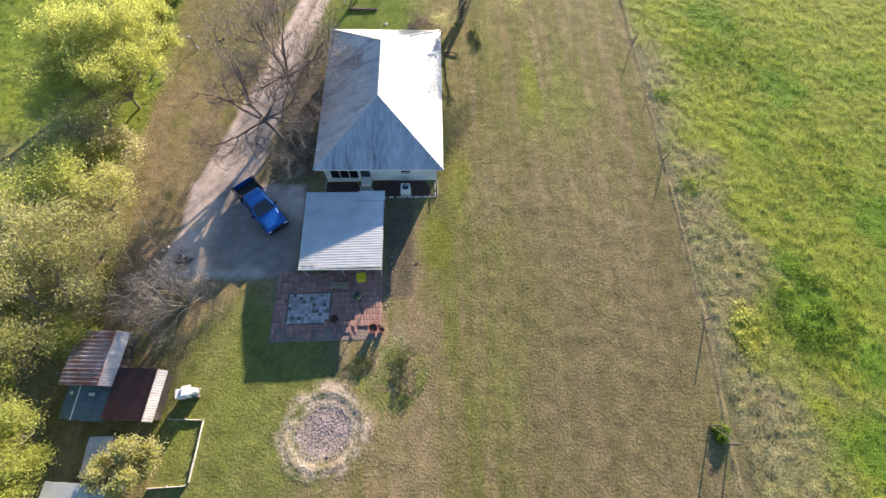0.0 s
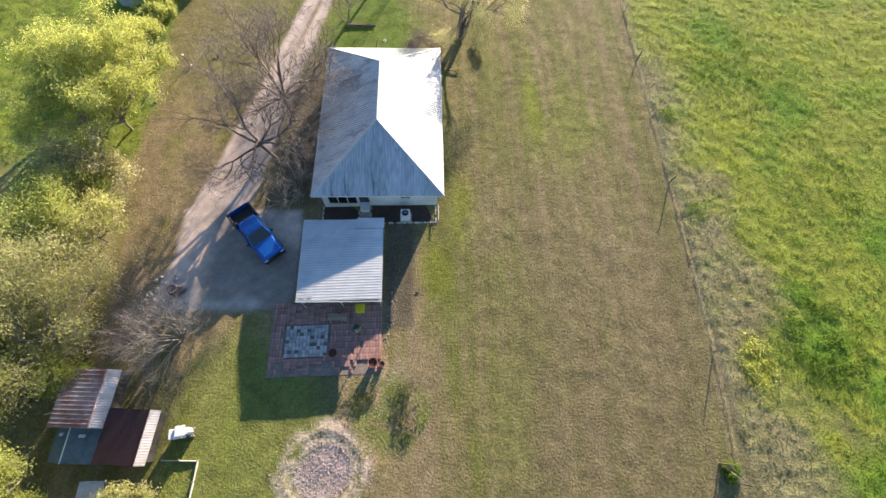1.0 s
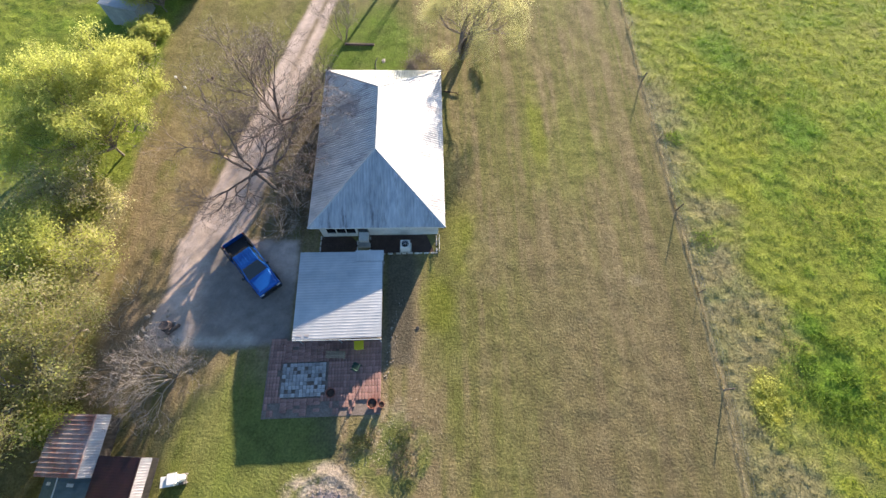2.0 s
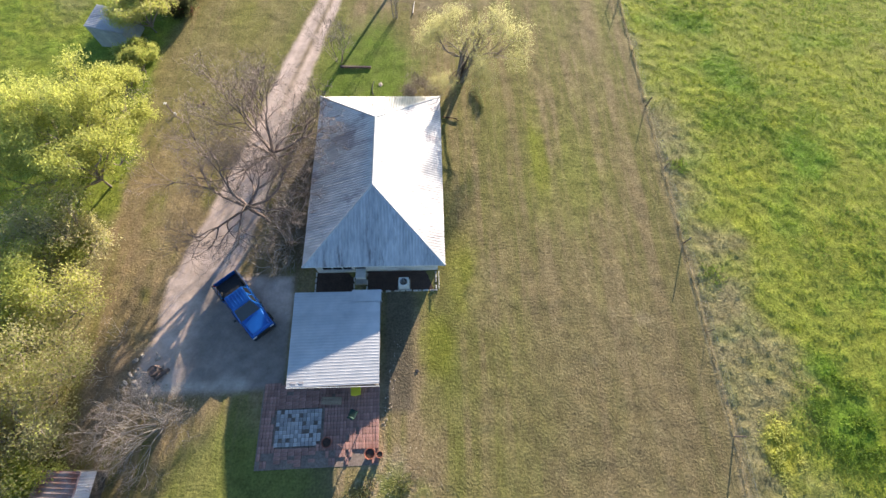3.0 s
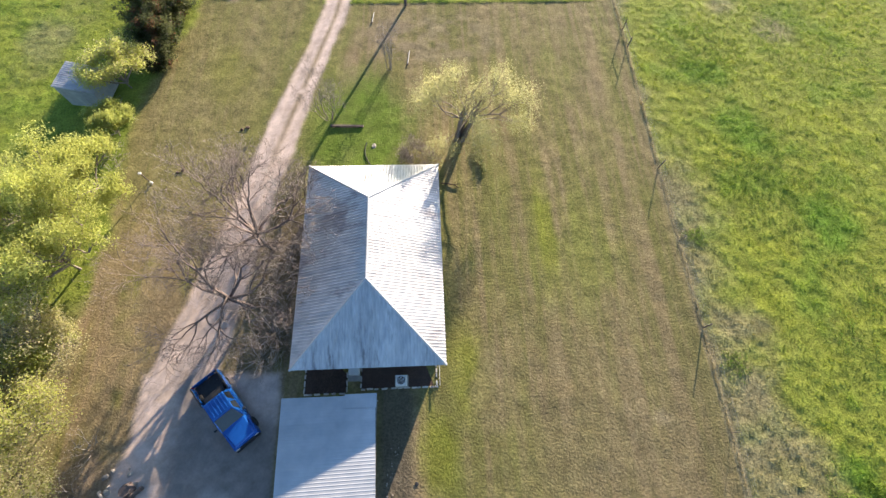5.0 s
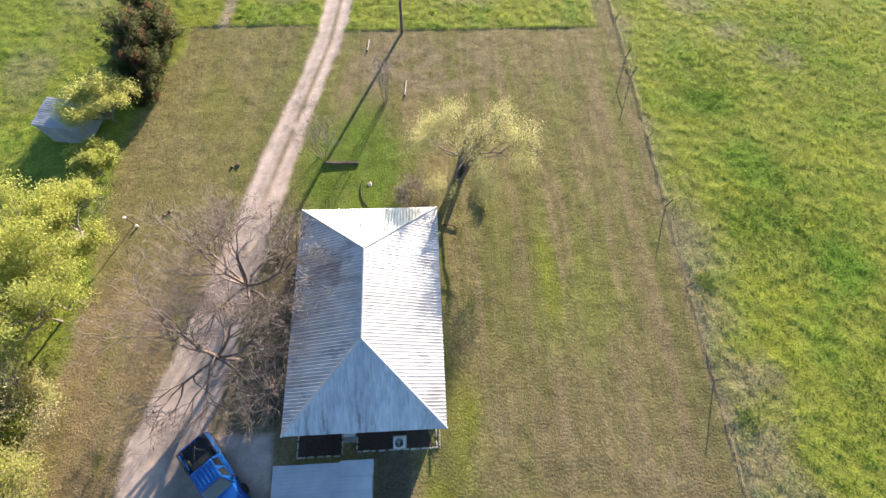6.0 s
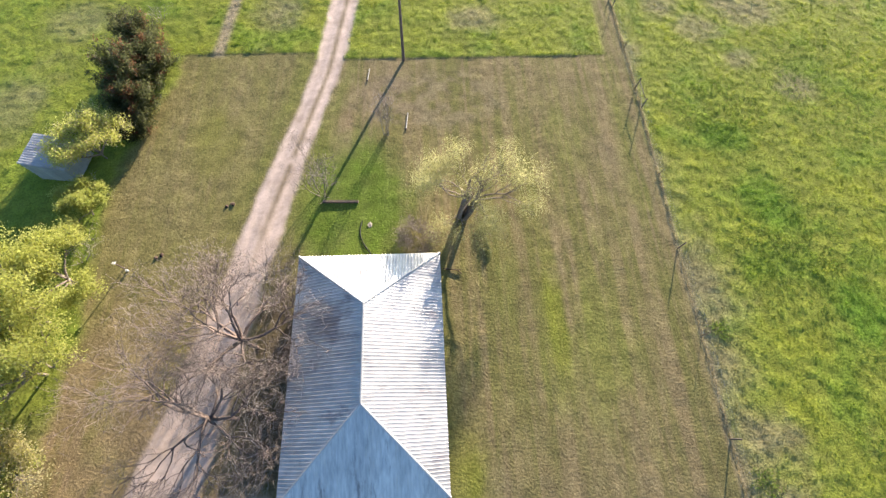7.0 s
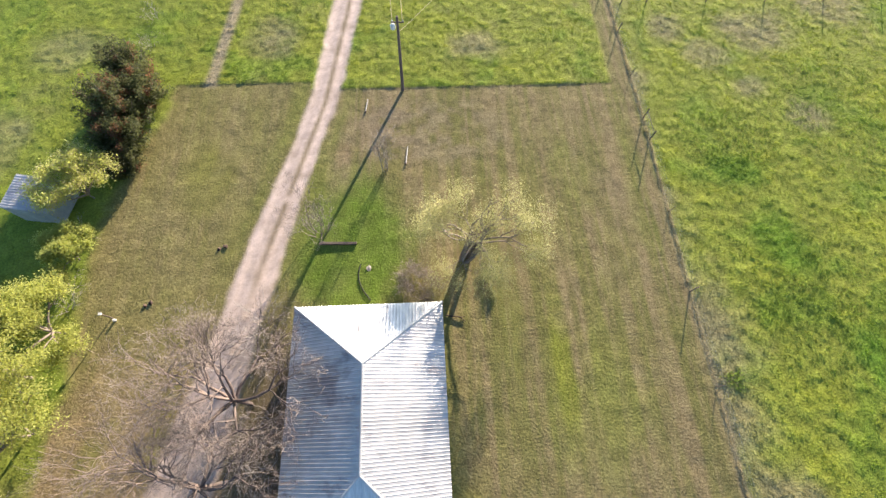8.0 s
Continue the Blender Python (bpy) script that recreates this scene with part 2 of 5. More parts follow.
def cover(x, y):
    """The colour of the turf, soil and gravel over the plan."""
    z = zones(x, y)
    n1, n2, n3 = grain(x, y, 7.0, 1), grain(x, y, 1.1, 2), grain(x, y, 0.28, 3)
    stripe = 0.5 * grain(x, y * 0.05, 0.75, 4, 2) + 0.5 * grain(x, y * 0.04, 0.26, 14, 2)
    dry = smooth(n1 * 0.28 + stripe * 1.0 + n2 * 0.12, 0.46, 0.90)
    base = blend(np.tile(np.array([0.195, 0.176, 0.068]), (len(x), 1)), (0.282, 0.210, 0.130), dry)
    base = blend(base, (0.215, 0.225, 0.055), smooth(grain(x, y * 0.35, 3.0, 8), 0.55, 0.78) * 0.45)
    for ox, oy, rx, ry in ((3.0, 17.0, 1.8, 4.0), (9.5, 29.0, 1.0, 6.0), (0.5, 12.5, 1.6, 2.5), (-18.0, 45.0, 2.5, 4.0)):
        base = blend(base, (0.225, 0.235, 0.035), (1 - smooth(np.hypot((x - ox) / rx, (y - oy) / ry) + z["w"] * 0.4, 0.4, 1.2)) * 0.7)
    base = blend(base, (0.285, 0.212, 0.145), smooth(grain(x, y * 0.5, 4.0, 9), 0.58, 0.80) * 0.55)
    base = blend(base, (0.40, 0.31, 0.23), (1 - smooth(np.hypot((x - 15.5) / 1.1, (y - 14.0) / 0.8) + z["w"] * 0.6, 0.2, 1.0)) * 0.8)
    base = blend(base, (0.13, 0.115, 0.06), np.exp(-((y - 9.15 - 0.15 * z["w"]) / 0.07) ** 2) * (x > 2.6) * (x < 8.6) * 0.6)
    # worn dirt by the patio, plus a pale strip painted as the sunlit shadow edge
    dirt_and_lit_edge = (1 - smooth(np.hypot((x + 3.6) / 2.6, (y - 4.2) / 2.4) + z["w"] * 0.5, 0.4, 1.2)) + np.exp(-((x + 3.3 - (y - 7) * 0.18 + 0.5 * z["w"]) / 0.35) ** 2) * (y > 6) * (y < 13)
    base = blend(base, (0.36, 0.29, 0.21), np.clip(dirt_and_lit_edge, 0, 1) * smooth(n2 * 0.6 + n3 * 0.4, 0.42, 0.66) * 0.8)
    weeds = (1 - smooth(np.hypot((x + 2.6) / 2.8, (y - 2.4) / 3.0) + z["w"] * 0.5, 0.5, 1.15))
    base = blend(base, (0.16, 0.185, 0.048), weeds * smooth(grain(x, y, 0.8, 19), 0.40, 0.60) * 0.8)
    base = blend(base, (0.245, 0.185, 0.122), smooth(x, 2.0, 9.0) * (1 - smooth(y, 8.0, 30.0)) * 0.55)
    base = blend(base, (0.255, 0.195, 0.15), (1 - smooth(np.hypot((x + 21.3) / 2.6, (y - 10.2) / 4.2) + z["w"] * 0.4, 0.5, 1.15)) * 0.85)
    # dark soil and weeds by carport and patio, colour lowered to deepen house shade
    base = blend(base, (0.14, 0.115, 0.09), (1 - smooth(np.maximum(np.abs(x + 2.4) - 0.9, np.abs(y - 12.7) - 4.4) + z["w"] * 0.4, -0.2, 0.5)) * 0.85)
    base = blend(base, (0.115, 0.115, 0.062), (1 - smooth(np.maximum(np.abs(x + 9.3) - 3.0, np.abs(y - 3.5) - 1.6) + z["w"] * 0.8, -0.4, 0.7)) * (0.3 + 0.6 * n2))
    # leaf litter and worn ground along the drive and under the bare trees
    litter = (1 - smooth(np.hypot((x + 18.5) / 7.5, (y - 25) / 15.0) + z["w"] * 0.25, 0.65, 1.1))
    base = blend(base, (0.27, 0.205, 0.12), litter * smooth(n2, 0.25, 0.65) * 0.85)
    base = blend(base, (0.205, 0.195, 0.068), (1 - smooth(x, -12.0, -6.0)) * smooth(y, 26, 34) * (0.35 + 0.5 * n2))
    # darker brown ground between the bare trees and the house
    dark_ground = (1 - smooth(np.hypot((x + 10.9) / 2.2, (y - 25) / 8.5) + z["w"] * 0.3, 0.6, 1.1))
    base = blend(base, (0.13, 0.10, 0.075), dark_ground * (0.5 + 0.5 * n2))
    # green lawn near the sheds
    near = (1 - smooth(np.hypot((x + 12.5) / 5.5, (y - 0.5) / 8.0) + z["w"] * 0.2, 0.8, 1.15))
    base = blend(base, (0.155, 0.19, 0.04), near * 0.7)
    base = blend(base, (0.12, 0.19, 0.022), z["lush"] * (0.75 + 0.25 * n2))
    worn = (1 - smooth(np.hypot((x - 1.0) / 7.0, (y - 49.5) / 3.8) + z["w"] * 0.25, 0.7, 1.1))
    base = blend(base, (0.27, 0.21, 0.14), worn * smooth(n2, 0.3, 0.6) * 0.9)
    field = pasture(x, y, z["w"], n2)
    # greener verges along the drive
    middle, half_ = drive_middle(y)
    verge = np.exp(-((np.abs(x - middle) - half_ - 0.9) / 0.8) ** 2) * smooth(y, 33, 42)
    base = blend(base, (0.17, 0.185, 0.045), verge * (0.35 + 0.5 * n2))
    side = smooth(x, -3.0, 2.0)[:, None]
    mown = 0.6 * grain(x, y * 0.025, 0.42, 15, 2) + 0.4 * grain(x, y * 0.05, 1.3, 16, 2)
    base = base * (np.array([0.95, 0.96, 0.93]) * (1 - side) + np.array([0.87, 0.93, 0.80]) * side * (0.86 + 0.28 * mown[:, None])) * (1 - 0.10 * side * (1 - smooth(y, 4, 30))[:, None])
    west_field = blend(field, (0.15, 0.22, 0.040), np.full(len(x), 0.3))
    out = base
    wood = (1 - smooth(y, 19.0, 25.0)) * (x < 0)
    west_field = blend(west_field, (0.25, 0.215, 0.125), wood * 0.85)
    for key, tone in (("east", field), ("far", field), ("west", west_field)):
        m = z[key][:, None]
        out = out * (1 - m) + tone * m
    line = np.exp(-((x - np.interp(y, [-9, -2, 2, 6, 20, 34, 49, 74], [19.1, 19.22, 19.6, 19.82, 19.97, 20.04, 20.3, 20.2])) / 0.17) ** 2)
    out = blend(out, (0.40, 0.33, 0.20), line * 0.95)
    gravel = blend(np.tile(np.array([0.61, 0.49, 0.44]), (len(x), 1)), (0.50, 0.40, 0.345), smooth(n2, 0.40, 0.90))
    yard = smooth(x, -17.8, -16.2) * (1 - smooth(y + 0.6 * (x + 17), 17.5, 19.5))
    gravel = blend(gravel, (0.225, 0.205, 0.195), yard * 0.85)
    gravel = blend(gravel, (0.50, 0.46, 0.42), np.exp(-((y - 10.15 + 0.4 * z["w"]) / 0.45) ** 2) * (x > -18.5) * (1 - smooth(x, -13.2, -12.3)) * 0.8)
    mid, half = drive_middle(y)
    crown = np.exp(-((x - mid - 0.15) / 0.24) ** 2) * smooth(y, 30, 42) * smooth(n2, 0.05, 0.45)
    gravel = blend(gravel, (0.21, 0.165, 0.10), crown * 0.9)
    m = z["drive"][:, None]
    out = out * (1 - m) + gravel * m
    trail = np.exp(-((x - np.interp(y, [55, 66, 90], [-19.2, -18.2, -15.5])) / 0.6) ** 4) * smooth(y, 54.5, 55.5)
    out = blend(out, (0.36, 0.295, 0.21), trail * 0.9)
    ash = 1 - smooth(z["pit"], 0.45, 0.62)
    ring = (1 - smooth(z["pit"], 0.85, 1.08))
    out = blend(out, (0.44, 0.36, 0.29), ring * smooth(n3 * 0.6 + n2 * 0.4, 0.25, 0.6))
    out = blend(out, (0.34, 0.27, 0.265), ash * (0.6 + 0.4 * n3))
    return np.clip(out * (0.82 + 0.36 * n3)[:, None], 0, 1)


def relief(x, y):
    """Small unevenness of the ground."""
    z = zones(x, y)
    rough = np.maximum.reduce([z["east"], z["far"], z["west"]])
    bumps = (grain(x, y, 1.3, 21) - 0.5) * 0.05 + (grain(x, y, 0.55, 22, 2) - 0.5) * 0.045
    bumps = bumps + rough * (0.04 + 0.045 * tussock(x, y)) * (1 - z["drive"])
    rim = np.exp(-((z["pit"] - 0.85) / 0.16) ** 2) * 0.06 * (0.3 + grain(x, y, 0.45, 23)) + 0.035 * np.sin(z["pit"] * 26) * smooth(z["pit"], 0.45, 0.6) * (1 - smooth(z["pit"], 0.95, 1.1)) - 0.05 * (1 - smooth(z["pit"], 0.3, 0.75))
    quiet = 1 - np.maximum(z["drive"] * 0.75, ((x > -12.2) & (x < 1.8) & (y > 4.4) & (y < 34)) * 0.9)
    ruts = -0.05 * z["drive"] * (np.exp(-((np.abs(x - drive_middle(y)[0]) - 0.78) / 0.3) ** 2))
    return bumps * quiet + rim + ruts


def axis(lo, hi, step, reach):
    inner = list(np.arange(lo, hi + step / 2, step))
    grow, left, right = step, [], []
    while grow < reach:
        grow *= 1.35
        left.append(lo - grow * 3)
        right.append(hi + grow * 3)
    return np.array(left[::-1] + inner + right)


xs, ys = axis(-48, 62, 0.22, 700), axis(-11, 73, 0.22, 700)
gx, gy = np.meshgrid(xs, ys)
px, py = gx.ravel(), gy.ravel()
ground_mesh = bpy.data.meshes.new("ground")
nx, ny = len(xs), len(ys)
cell = (np.arange(ny - 1)[:, None] * nx + np.arange(nx - 1)[None, :]).ravel()
quads = np.stack([cell, cell + 1, cell + nx + 1, cell + nx], 1)
ground_mesh.vertices.add(nx * ny)
ground_mesh.vertices.foreach_set("co", np.stack([px, py, lie(px, py) + relief(px, py)], 1).ravel())
ground_mesh.loops.add(quads.size)
ground_mesh.loops.foreach_set("vertex_index", quads.ravel())
ground_mesh.polygons.add(len(quads))
ground_mesh.polygons.foreach_set("loop_start", np.arange(0, quads.size, 4))
ground_mesh.polygons.foreach_set("use_smooth", np.ones(len(quads), bool))
tint = ground_mesh.attributes.new("tint", "FLOAT_COLOR", "POINT")
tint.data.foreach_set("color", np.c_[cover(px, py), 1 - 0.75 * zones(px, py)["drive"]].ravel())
ground_mesh.update(calc_edges=True)
ground_mesh.materials.append(EARTH)
ground = tagged(new("ground", ground_mesh), "mown olive-brown yard, green pasture and a pale gravel drive", "ground", kind="structure")

# ---- the house ----
EX0, EX1, EY0, EY1, EZ = -9.04, 1.06, 17.72, 33.21, 1.99
RX, RY0, RY1, RZ = -4.01, 23.0, 28.96, 4.39
WX0, WX1, WY0, WY1 = EX0 + 0.55, EX1 - 0.50, EY0 + 0.45, EY1 - 0.55
FLOOR_Z = 0.05
house = thing("house", Matrix(), "white single-storey farmhouse with a weathered hipped metal roof", "house")
slopes = [
    ((EX0, EY0, EZ), (EX1, EY0, EZ), (RX, RY0, RZ), (RX, RY0, RZ), 11),
    ((EX1, EY0, EZ), (EX1, EY1, EZ), (RX, RY0, RZ), (RX, RY1, RZ), 17),
    ((EX1, EY1, EZ), (EX0, EY1, EZ), (RX, RY1, RZ), (RX, RY1, RZ), 11),
    ((EX0, EY1, EZ), (EX0, EY0, EZ), (RX, RY1, RZ), (RX, RY0, RZ), 17),
]
roof = part("roof", block(WX0, WX1, WY0, WY1, EZ - 0.12, EZ - 0.06), WOOD_GREY, house, "ribbed galvanised hipped roof with dark stains")
for e0, e1, t0, t1, count in slopes:
    for i in range(count):
        part("roof_sheet", sheet_between(e0, e1, t0, t1, rib=0.215, rise=0.015, lo=i / count, hi=(i + 1) / count), METAL_STREAK if count == 11 else METAL_ROOF, roof)
for a, b in (((EX0, EY0, EZ), (RX, RY0, RZ)), ((EX1, EY0, EZ), (RX, RY0, RZ)), ((EX0, EY1, EZ), (RX, RY1, RZ)), ((EX1, EY1, EZ), (RX, RY1, RZ)), ((RX, RY0, RZ), (RX, RY1, RZ))):
    up = Vector((0, 0, -0.035))
    part("ridge_cap", rod(Vector(a) + up, Vector(b) + up, 0.085, 0.085, 12), METAL_CLEAN, roof, "pale metal ridge cap")
# eaves boards
for x0, x1, y0, y1 in ((EX0 + 0.02, EX1 - 0.02, EY0 + 0.02, EY0 + 0.05), (EX0 + 0.02, EX1 - 0.02, EY1 - 0.05, EY1 - 0.02), (EX0 + 0.02, EX0 + 0.05, EY0 + 0.06, EY1 - 0.06), (EX1 - 0.05, EX1 - 0.02, EY0 + 0.06, EY1 - 0.06)):
    part("fascia", block(x0, x1, y0, y1, EZ - 0.16, EZ - 0.02), WHITE_PAINT, roof)
WALL_T = 0.16
base_z = gz(-9, 17) - 0.15


def wall_run(name, along, fixed, a, b, openings):
    """A wall along x or y with openings (from, to, bottom, top) cut through."""
    stops = sorted({a, b, *(v for o in openings for v in o[:2])})
    top = EZ - 0.06
    for u, v in zip(stops, stops[1:]):
        cut = [o for o in openings if o[0] <= u + 1e-6 and o[1] >= v - 1e-6]
        spans = [(base_z, cut[0][2]), (cut[0][3], top)] if cut else [(base_z, top)]
        for lo, hi in spans:
            span = (u, v, fixed, fixed + WALL_T) if along == "x" else (fixed, fixed + WALL_T, u, v)
            part(name, block(*span, lo, hi), WHITE_PAINT, house, "white painted board wall")


SOUTH = [(-8.05, -5.80, 0.05, 1.86), (-5.65, -4.80, FLOOR_Z, 1.86), (-2.35, -1.55, 0.85, 1.80)]
wall_run("wall", "x", WY0, WX0, WX1, SOUTH)
wall_run("wall", "x", WY1 - WALL_T, WX0, WX1, [(-7.2, -6.2, 0.7, 1.7), (-2.2, -1.2, 0.7, 1.7)])
wall_run("wall", "y", WX0, WY0 + WALL_T, WY1 - WALL_T, [(21, 22, 0.7, 1.7), (27, 28, 0.7, 1.7)])
wall_run("wall", "y", WX1 - WALL_T, WY0 + WALL_T, WY1 - WALL_T, [(21, 22, 0.7, 1.7), (27, 28, 0.7, 1.7)])


def house_window(x0, x1, z0, z1, y, lights):
    win = part("window", block(x0 - 0.06, x1 + 0.06, y - 0.05, y - 0.01, z0 - 0.08, z0 - 0.01), WHITE_PAINT, house, "dark window with white frame")
    for k in range(lights):
        a, b = x0 + (x1 - x0) * k / lights, x0 + (x1 - x0) * (k + 1) / lights
        part("pane", block(a + 0.035, b - 0.035, y + 0.05, y + 0.062, z0 + 0.035, z1 - 0.035), DARK_GLASS, win)
    for k in range(lights + 1):
        a = x0 + (x1 - x0) * k / lights
        part("mullion", block(a - 0.03, a + 0.03, y + 0.02, y + 0.08, z0, z1, 0.006), WHITE_PAINT, win)
    for z in (z0, z1 - 0.035):
        part("rail", block(x0, x1, y + 0.022, y + 0.078, z, z + 0.035), WHITE_PAINT, win)


house_window(-8.05, -5.80, 0.05, 1.86, WY0, 3)
house_window(-2.35, -1.55, 0.85, 1.80, WY0, 1)
door = part("door", block(-5.62, -4.83, WY0 + 0.05, WY0 + 0.09, FLOOR_Z + 0.01, 1.85, 0.01), WOOD_GREY, house, "dark screened back door")
part("pane", block(-5.55, -4.90, WY0 + 0.035, WY0 + 0.048, 0.25, 1.75), DARK_GLASS, door)
part("handle", rod((-4.87, WY0 + 0.01, 0.9), (-4.87, WY0 + 0.05, 0.9), 0.025), METAL_CLEAN, door)
part("floor", block(WX0 + WALL_T, WX1 - WALL_T, WY0 + WALL_T, WY1 - WALL_T, FLOOR_Z - 0.1, FLOOR_Z), WOOD_GREY, house)

# ---- the carport ----
CX0, CX1, CY0, CY1 = -9.40, -3.44, 9.70, 16.10
CZ0, CZ1 = 1.39, 1.31
carport = thing("carport", Matrix(), "open carport with a flat pale metal roof on posts", "carport")
c_roof = part("roof", block(CX0 + 0.05, CX1 - 0.05, CY0 + 0.05, CY1 - 0.05, 1.19, 1.24), WOOD_GREY, carport, "pale ribbed metal carport roof")
for i in range(8):
    part("roof_sheet", sheet_between((CX0, CY0, CZ0), (CX0 - 0.15, CY1, CZ1), (CX1, CY0, CZ0), (CX1, CY1, CZ1), rib=0.20, rise=0.009, lo=i / 8, hi=(i + 1) / 8), METAL_CLEAN, c_roof)
part("patch_sheet", sheet_between((-5.55, 15.35, 1.372), (-3.5, 15.35, 1.372), (-5.55, 16.2, 1.362), (-3.5, 16.2, 1.362), rib=0.25, rise=0.005), METAL_CLEAN, c_roof, "loose overlapping roof sheet")
for x0, x1 in ((-9.15, -8.78), (-8.6, -8.3)):
    part("rust_stain", block(x0, x1, 9.92, 10.06, 1.412, 1.416), METAL_DULL, c_roof, "small dark stain")
part("fascia", block(CX0, CX1, CY0 - 0.03, CY0 - 0.005, 1.22, 1.39), WHITE_PAINT, c_roof)
for x in (CX0 + 0.2, (CX0 + CX1) / 2, CX1 - 0.2):
    for y in (CY0 + 0.12, CY1 - 0.3):
        part("post", rod((x, y, gz(x, y) - 0.1), (x, y, 1.2), 0.035, 0.035, 10), METAL_CLEAN, carport, "thin steel post")
for y in (CY0 + 0.12, (CY0 + CY1) / 2, CY1 - 0.3):
    part("beam", block(CX0 + 0.1, CX1 - 0.1, y - 0.05, y + 0.05, 1.06, 1.19), WOOD_GREY, carport)


# ---- ground pieces near the house ----
BRICK = material("old_red_brick", (0.24, 0.12, 0.10), (0.40, 0.235, 0.20), 9.0, 0.9, bump=0.4, grime=(0.30, 0.25, 0.21), grime_at=0.60, vary=0.22)
PAVER = material("pale_grey_paver", (0.30, 0.28, 0.275), (0.44, 0.415, 0.41), 8.0, 0.85, bump=0.3, grime=(0.24, 0.24, 0.22), vary=0.3)
PATIO_SOIL = material("sandy_patio_earth", (0.13, 0.10, 0.085), (0.24, 0.19, 0.16), 8.0, 0.95, bump=0.6)
TERRACOTTA = material("terracotta", (0.20, 0.065, 0.045), (0.32, 0.115, 0.075), 6.0, 0.75, bump=0.2)
YELLOW = material("yellow_plastic", (0.72, 0.58, 0.02), (0.80, 0.66, 0.03), 2.0, 0.45, bump=0.05)
BROWN_WOOD = material("brown_bench_wood", (0.26, 0.19, 0.13), (0.40, 0.31, 0.22), 6.0, 0.8, bump=0.3, stretch=(0.2, 1, 1))
GREEN_PAINT = material("faded_green_plastic", (0.012, 0.04, 0.034), (0.02, 0.06, 0.05), 3.0, 0.85, bump=0.1)
BLUE_PAINT = material("bright_blue_car_paint", (0.008, 0.085, 0.34), (0.014, 0.11, 0.42), 2.0, 0.18, 0.25, 0.0, spec=0.7)
BLACK_PLASTIC = material("black_plastic", (0.012, 0.012, 0.014), (0.03, 0.03, 0.032), 5.0, 0.6, bump=0.2)
RUBBER = material("rubber", (0.012, 0.012, 0.012), (0.025, 0.025, 0.025), 9.0, 0.85, bump=0.2)
CHROME = material("chrome", (0.60, 0.60, 0.62), (0.70, 0.70, 0.72), 3.0, 0.15, 1.0, 0.0)
LAMP_CLEAR = material("clear_lamp_lens", (0.60, 0.62, 0.65), (0.75, 0.76, 0.78), 4.0, 0.15, bump=0.0)
LAMP_RED = material("red_lamp_lens", (0.25, 0.01, 0.01), (0.38, 0.02, 0.015), 4.0, 0.2, bump=0.0)
TEAL = material("faded_teal_sheet", (0.07, 0.12, 0.14), (0.15, 0.21, 0.24), 2.0, 0.5, 0.1, 0.2, grime=(0.10, 0.13, 0.12))
SHED_BOARD = material("dark_shed_boards", (0.05, 0.04, 0.035), (0.13, 0.11, 0.095), 6.0, 0.9, bump=0.4, stretch=(1, 1, 0.2))
HUT_WALL = material("grey_blue_hut_wall", (0.26, 0.30, 0.34), (0.38, 0.42, 0.46), 3.0, 0.6, 0.1, 0.15)
BARK = material("grey_brown_bark", (0.15, 0.12, 0.105), (0.29, 0.245, 0.215), 10.0, 0.95, bump=0.6, stretch=(1, 1, 0.4))
BARK_DARK = material("dark_bark", (0.075, 0.055, 0.05), (0.19, 0.14, 0.125), 10.0, 0.95, bump=0.6)
BARK_LIMB = material("brown_limb_bark", (0.10, 0.075, 0.068), (0.24, 0.185, 0.165), 10.0, 0.95, bump=0.6)
TWIG = material("pale_dry_twigs", (0.25, 0.215, 0.19), (0.42, 0.38, 0.34), 8.0, 0.95, bump=0.2)
ASH = material("ash_and_char", (0.22, 0.175, 0.17), (0.42, 0.345, 0.33), 7.0, 0.95, bump=0.8)
ROCK = material("pale_limestone_rubble", (0.28, 0.24, 0.20), (0.46, 0.40, 0.34), 7.0, 0.9, bump=0.6, vary=0.3)
STRAW = material("dry_straw", (0.34, 0.28, 0.17), (0.58, 0.50, 0.36), 8.0, 0.9, bump=0.3)


def leaf_material(name, dark, light):
    return material(name, dark, light, 1.4, 0.55, bump=0.0, leafy=0.7, vary=0.1, spec=0.3)


LEAF_YELLOW = leaf_material("yellow_green_spring_leaves", (0.40, 0.43, 0.10), (0.62, 0.64, 0.21))
LEAF_GREEN = leaf_material("fresh_green_leaves", (0.30, 0.36, 0.085), (0.52, 0.56, 0.17))
LEAF_OLIVE = leaf_material("pale_olive_leaves", (0.42, 0.395, 0.21), (0.63, 0.585, 0.34))
LEAF_BUD = leaf_material("pale_budding_leaves", (0.38, 0.38, 0.17), (0.55, 0.54, 0.28))
LEAF_WEED = leaf_material("dark_green_weeds", (0.11, 0.19, 0.03), (0.22, 0.31, 0.05))
LEAF_DULL = leaf_material("dull_olive_weeds", (0.10, 0.125, 0.05), (0.20, 0.215, 0.10))
LEAF_CEDAR = leaf_material("dark_cedar_needles", (0.055, 0.07, 0.03), (0.145, 0.16, 0.07))
LEAF_RUSSET = leaf_material("russet_cedar_tips", (0.13, 0.06, 0.035), (0.24, 0.13, 0.08))


def hexa(low, high, bm=None):
    """A six-sided solid from four low and four high corners."""
    bm = bm or bmesh.new()
    a, b = [bm.verts.new(p) for p in low], [bm.verts.new(p) for p in high]
    bm.faces.new(a[::-1])
    bm.faces.new(b)
    for i in range(4):
        bm.faces.new((a[i], a[(i + 1) % 4], b[(i + 1) % 4], b[i]))
    bmesh.ops.recalc_face_normals(bm, faces=bm.faces)
    return bm


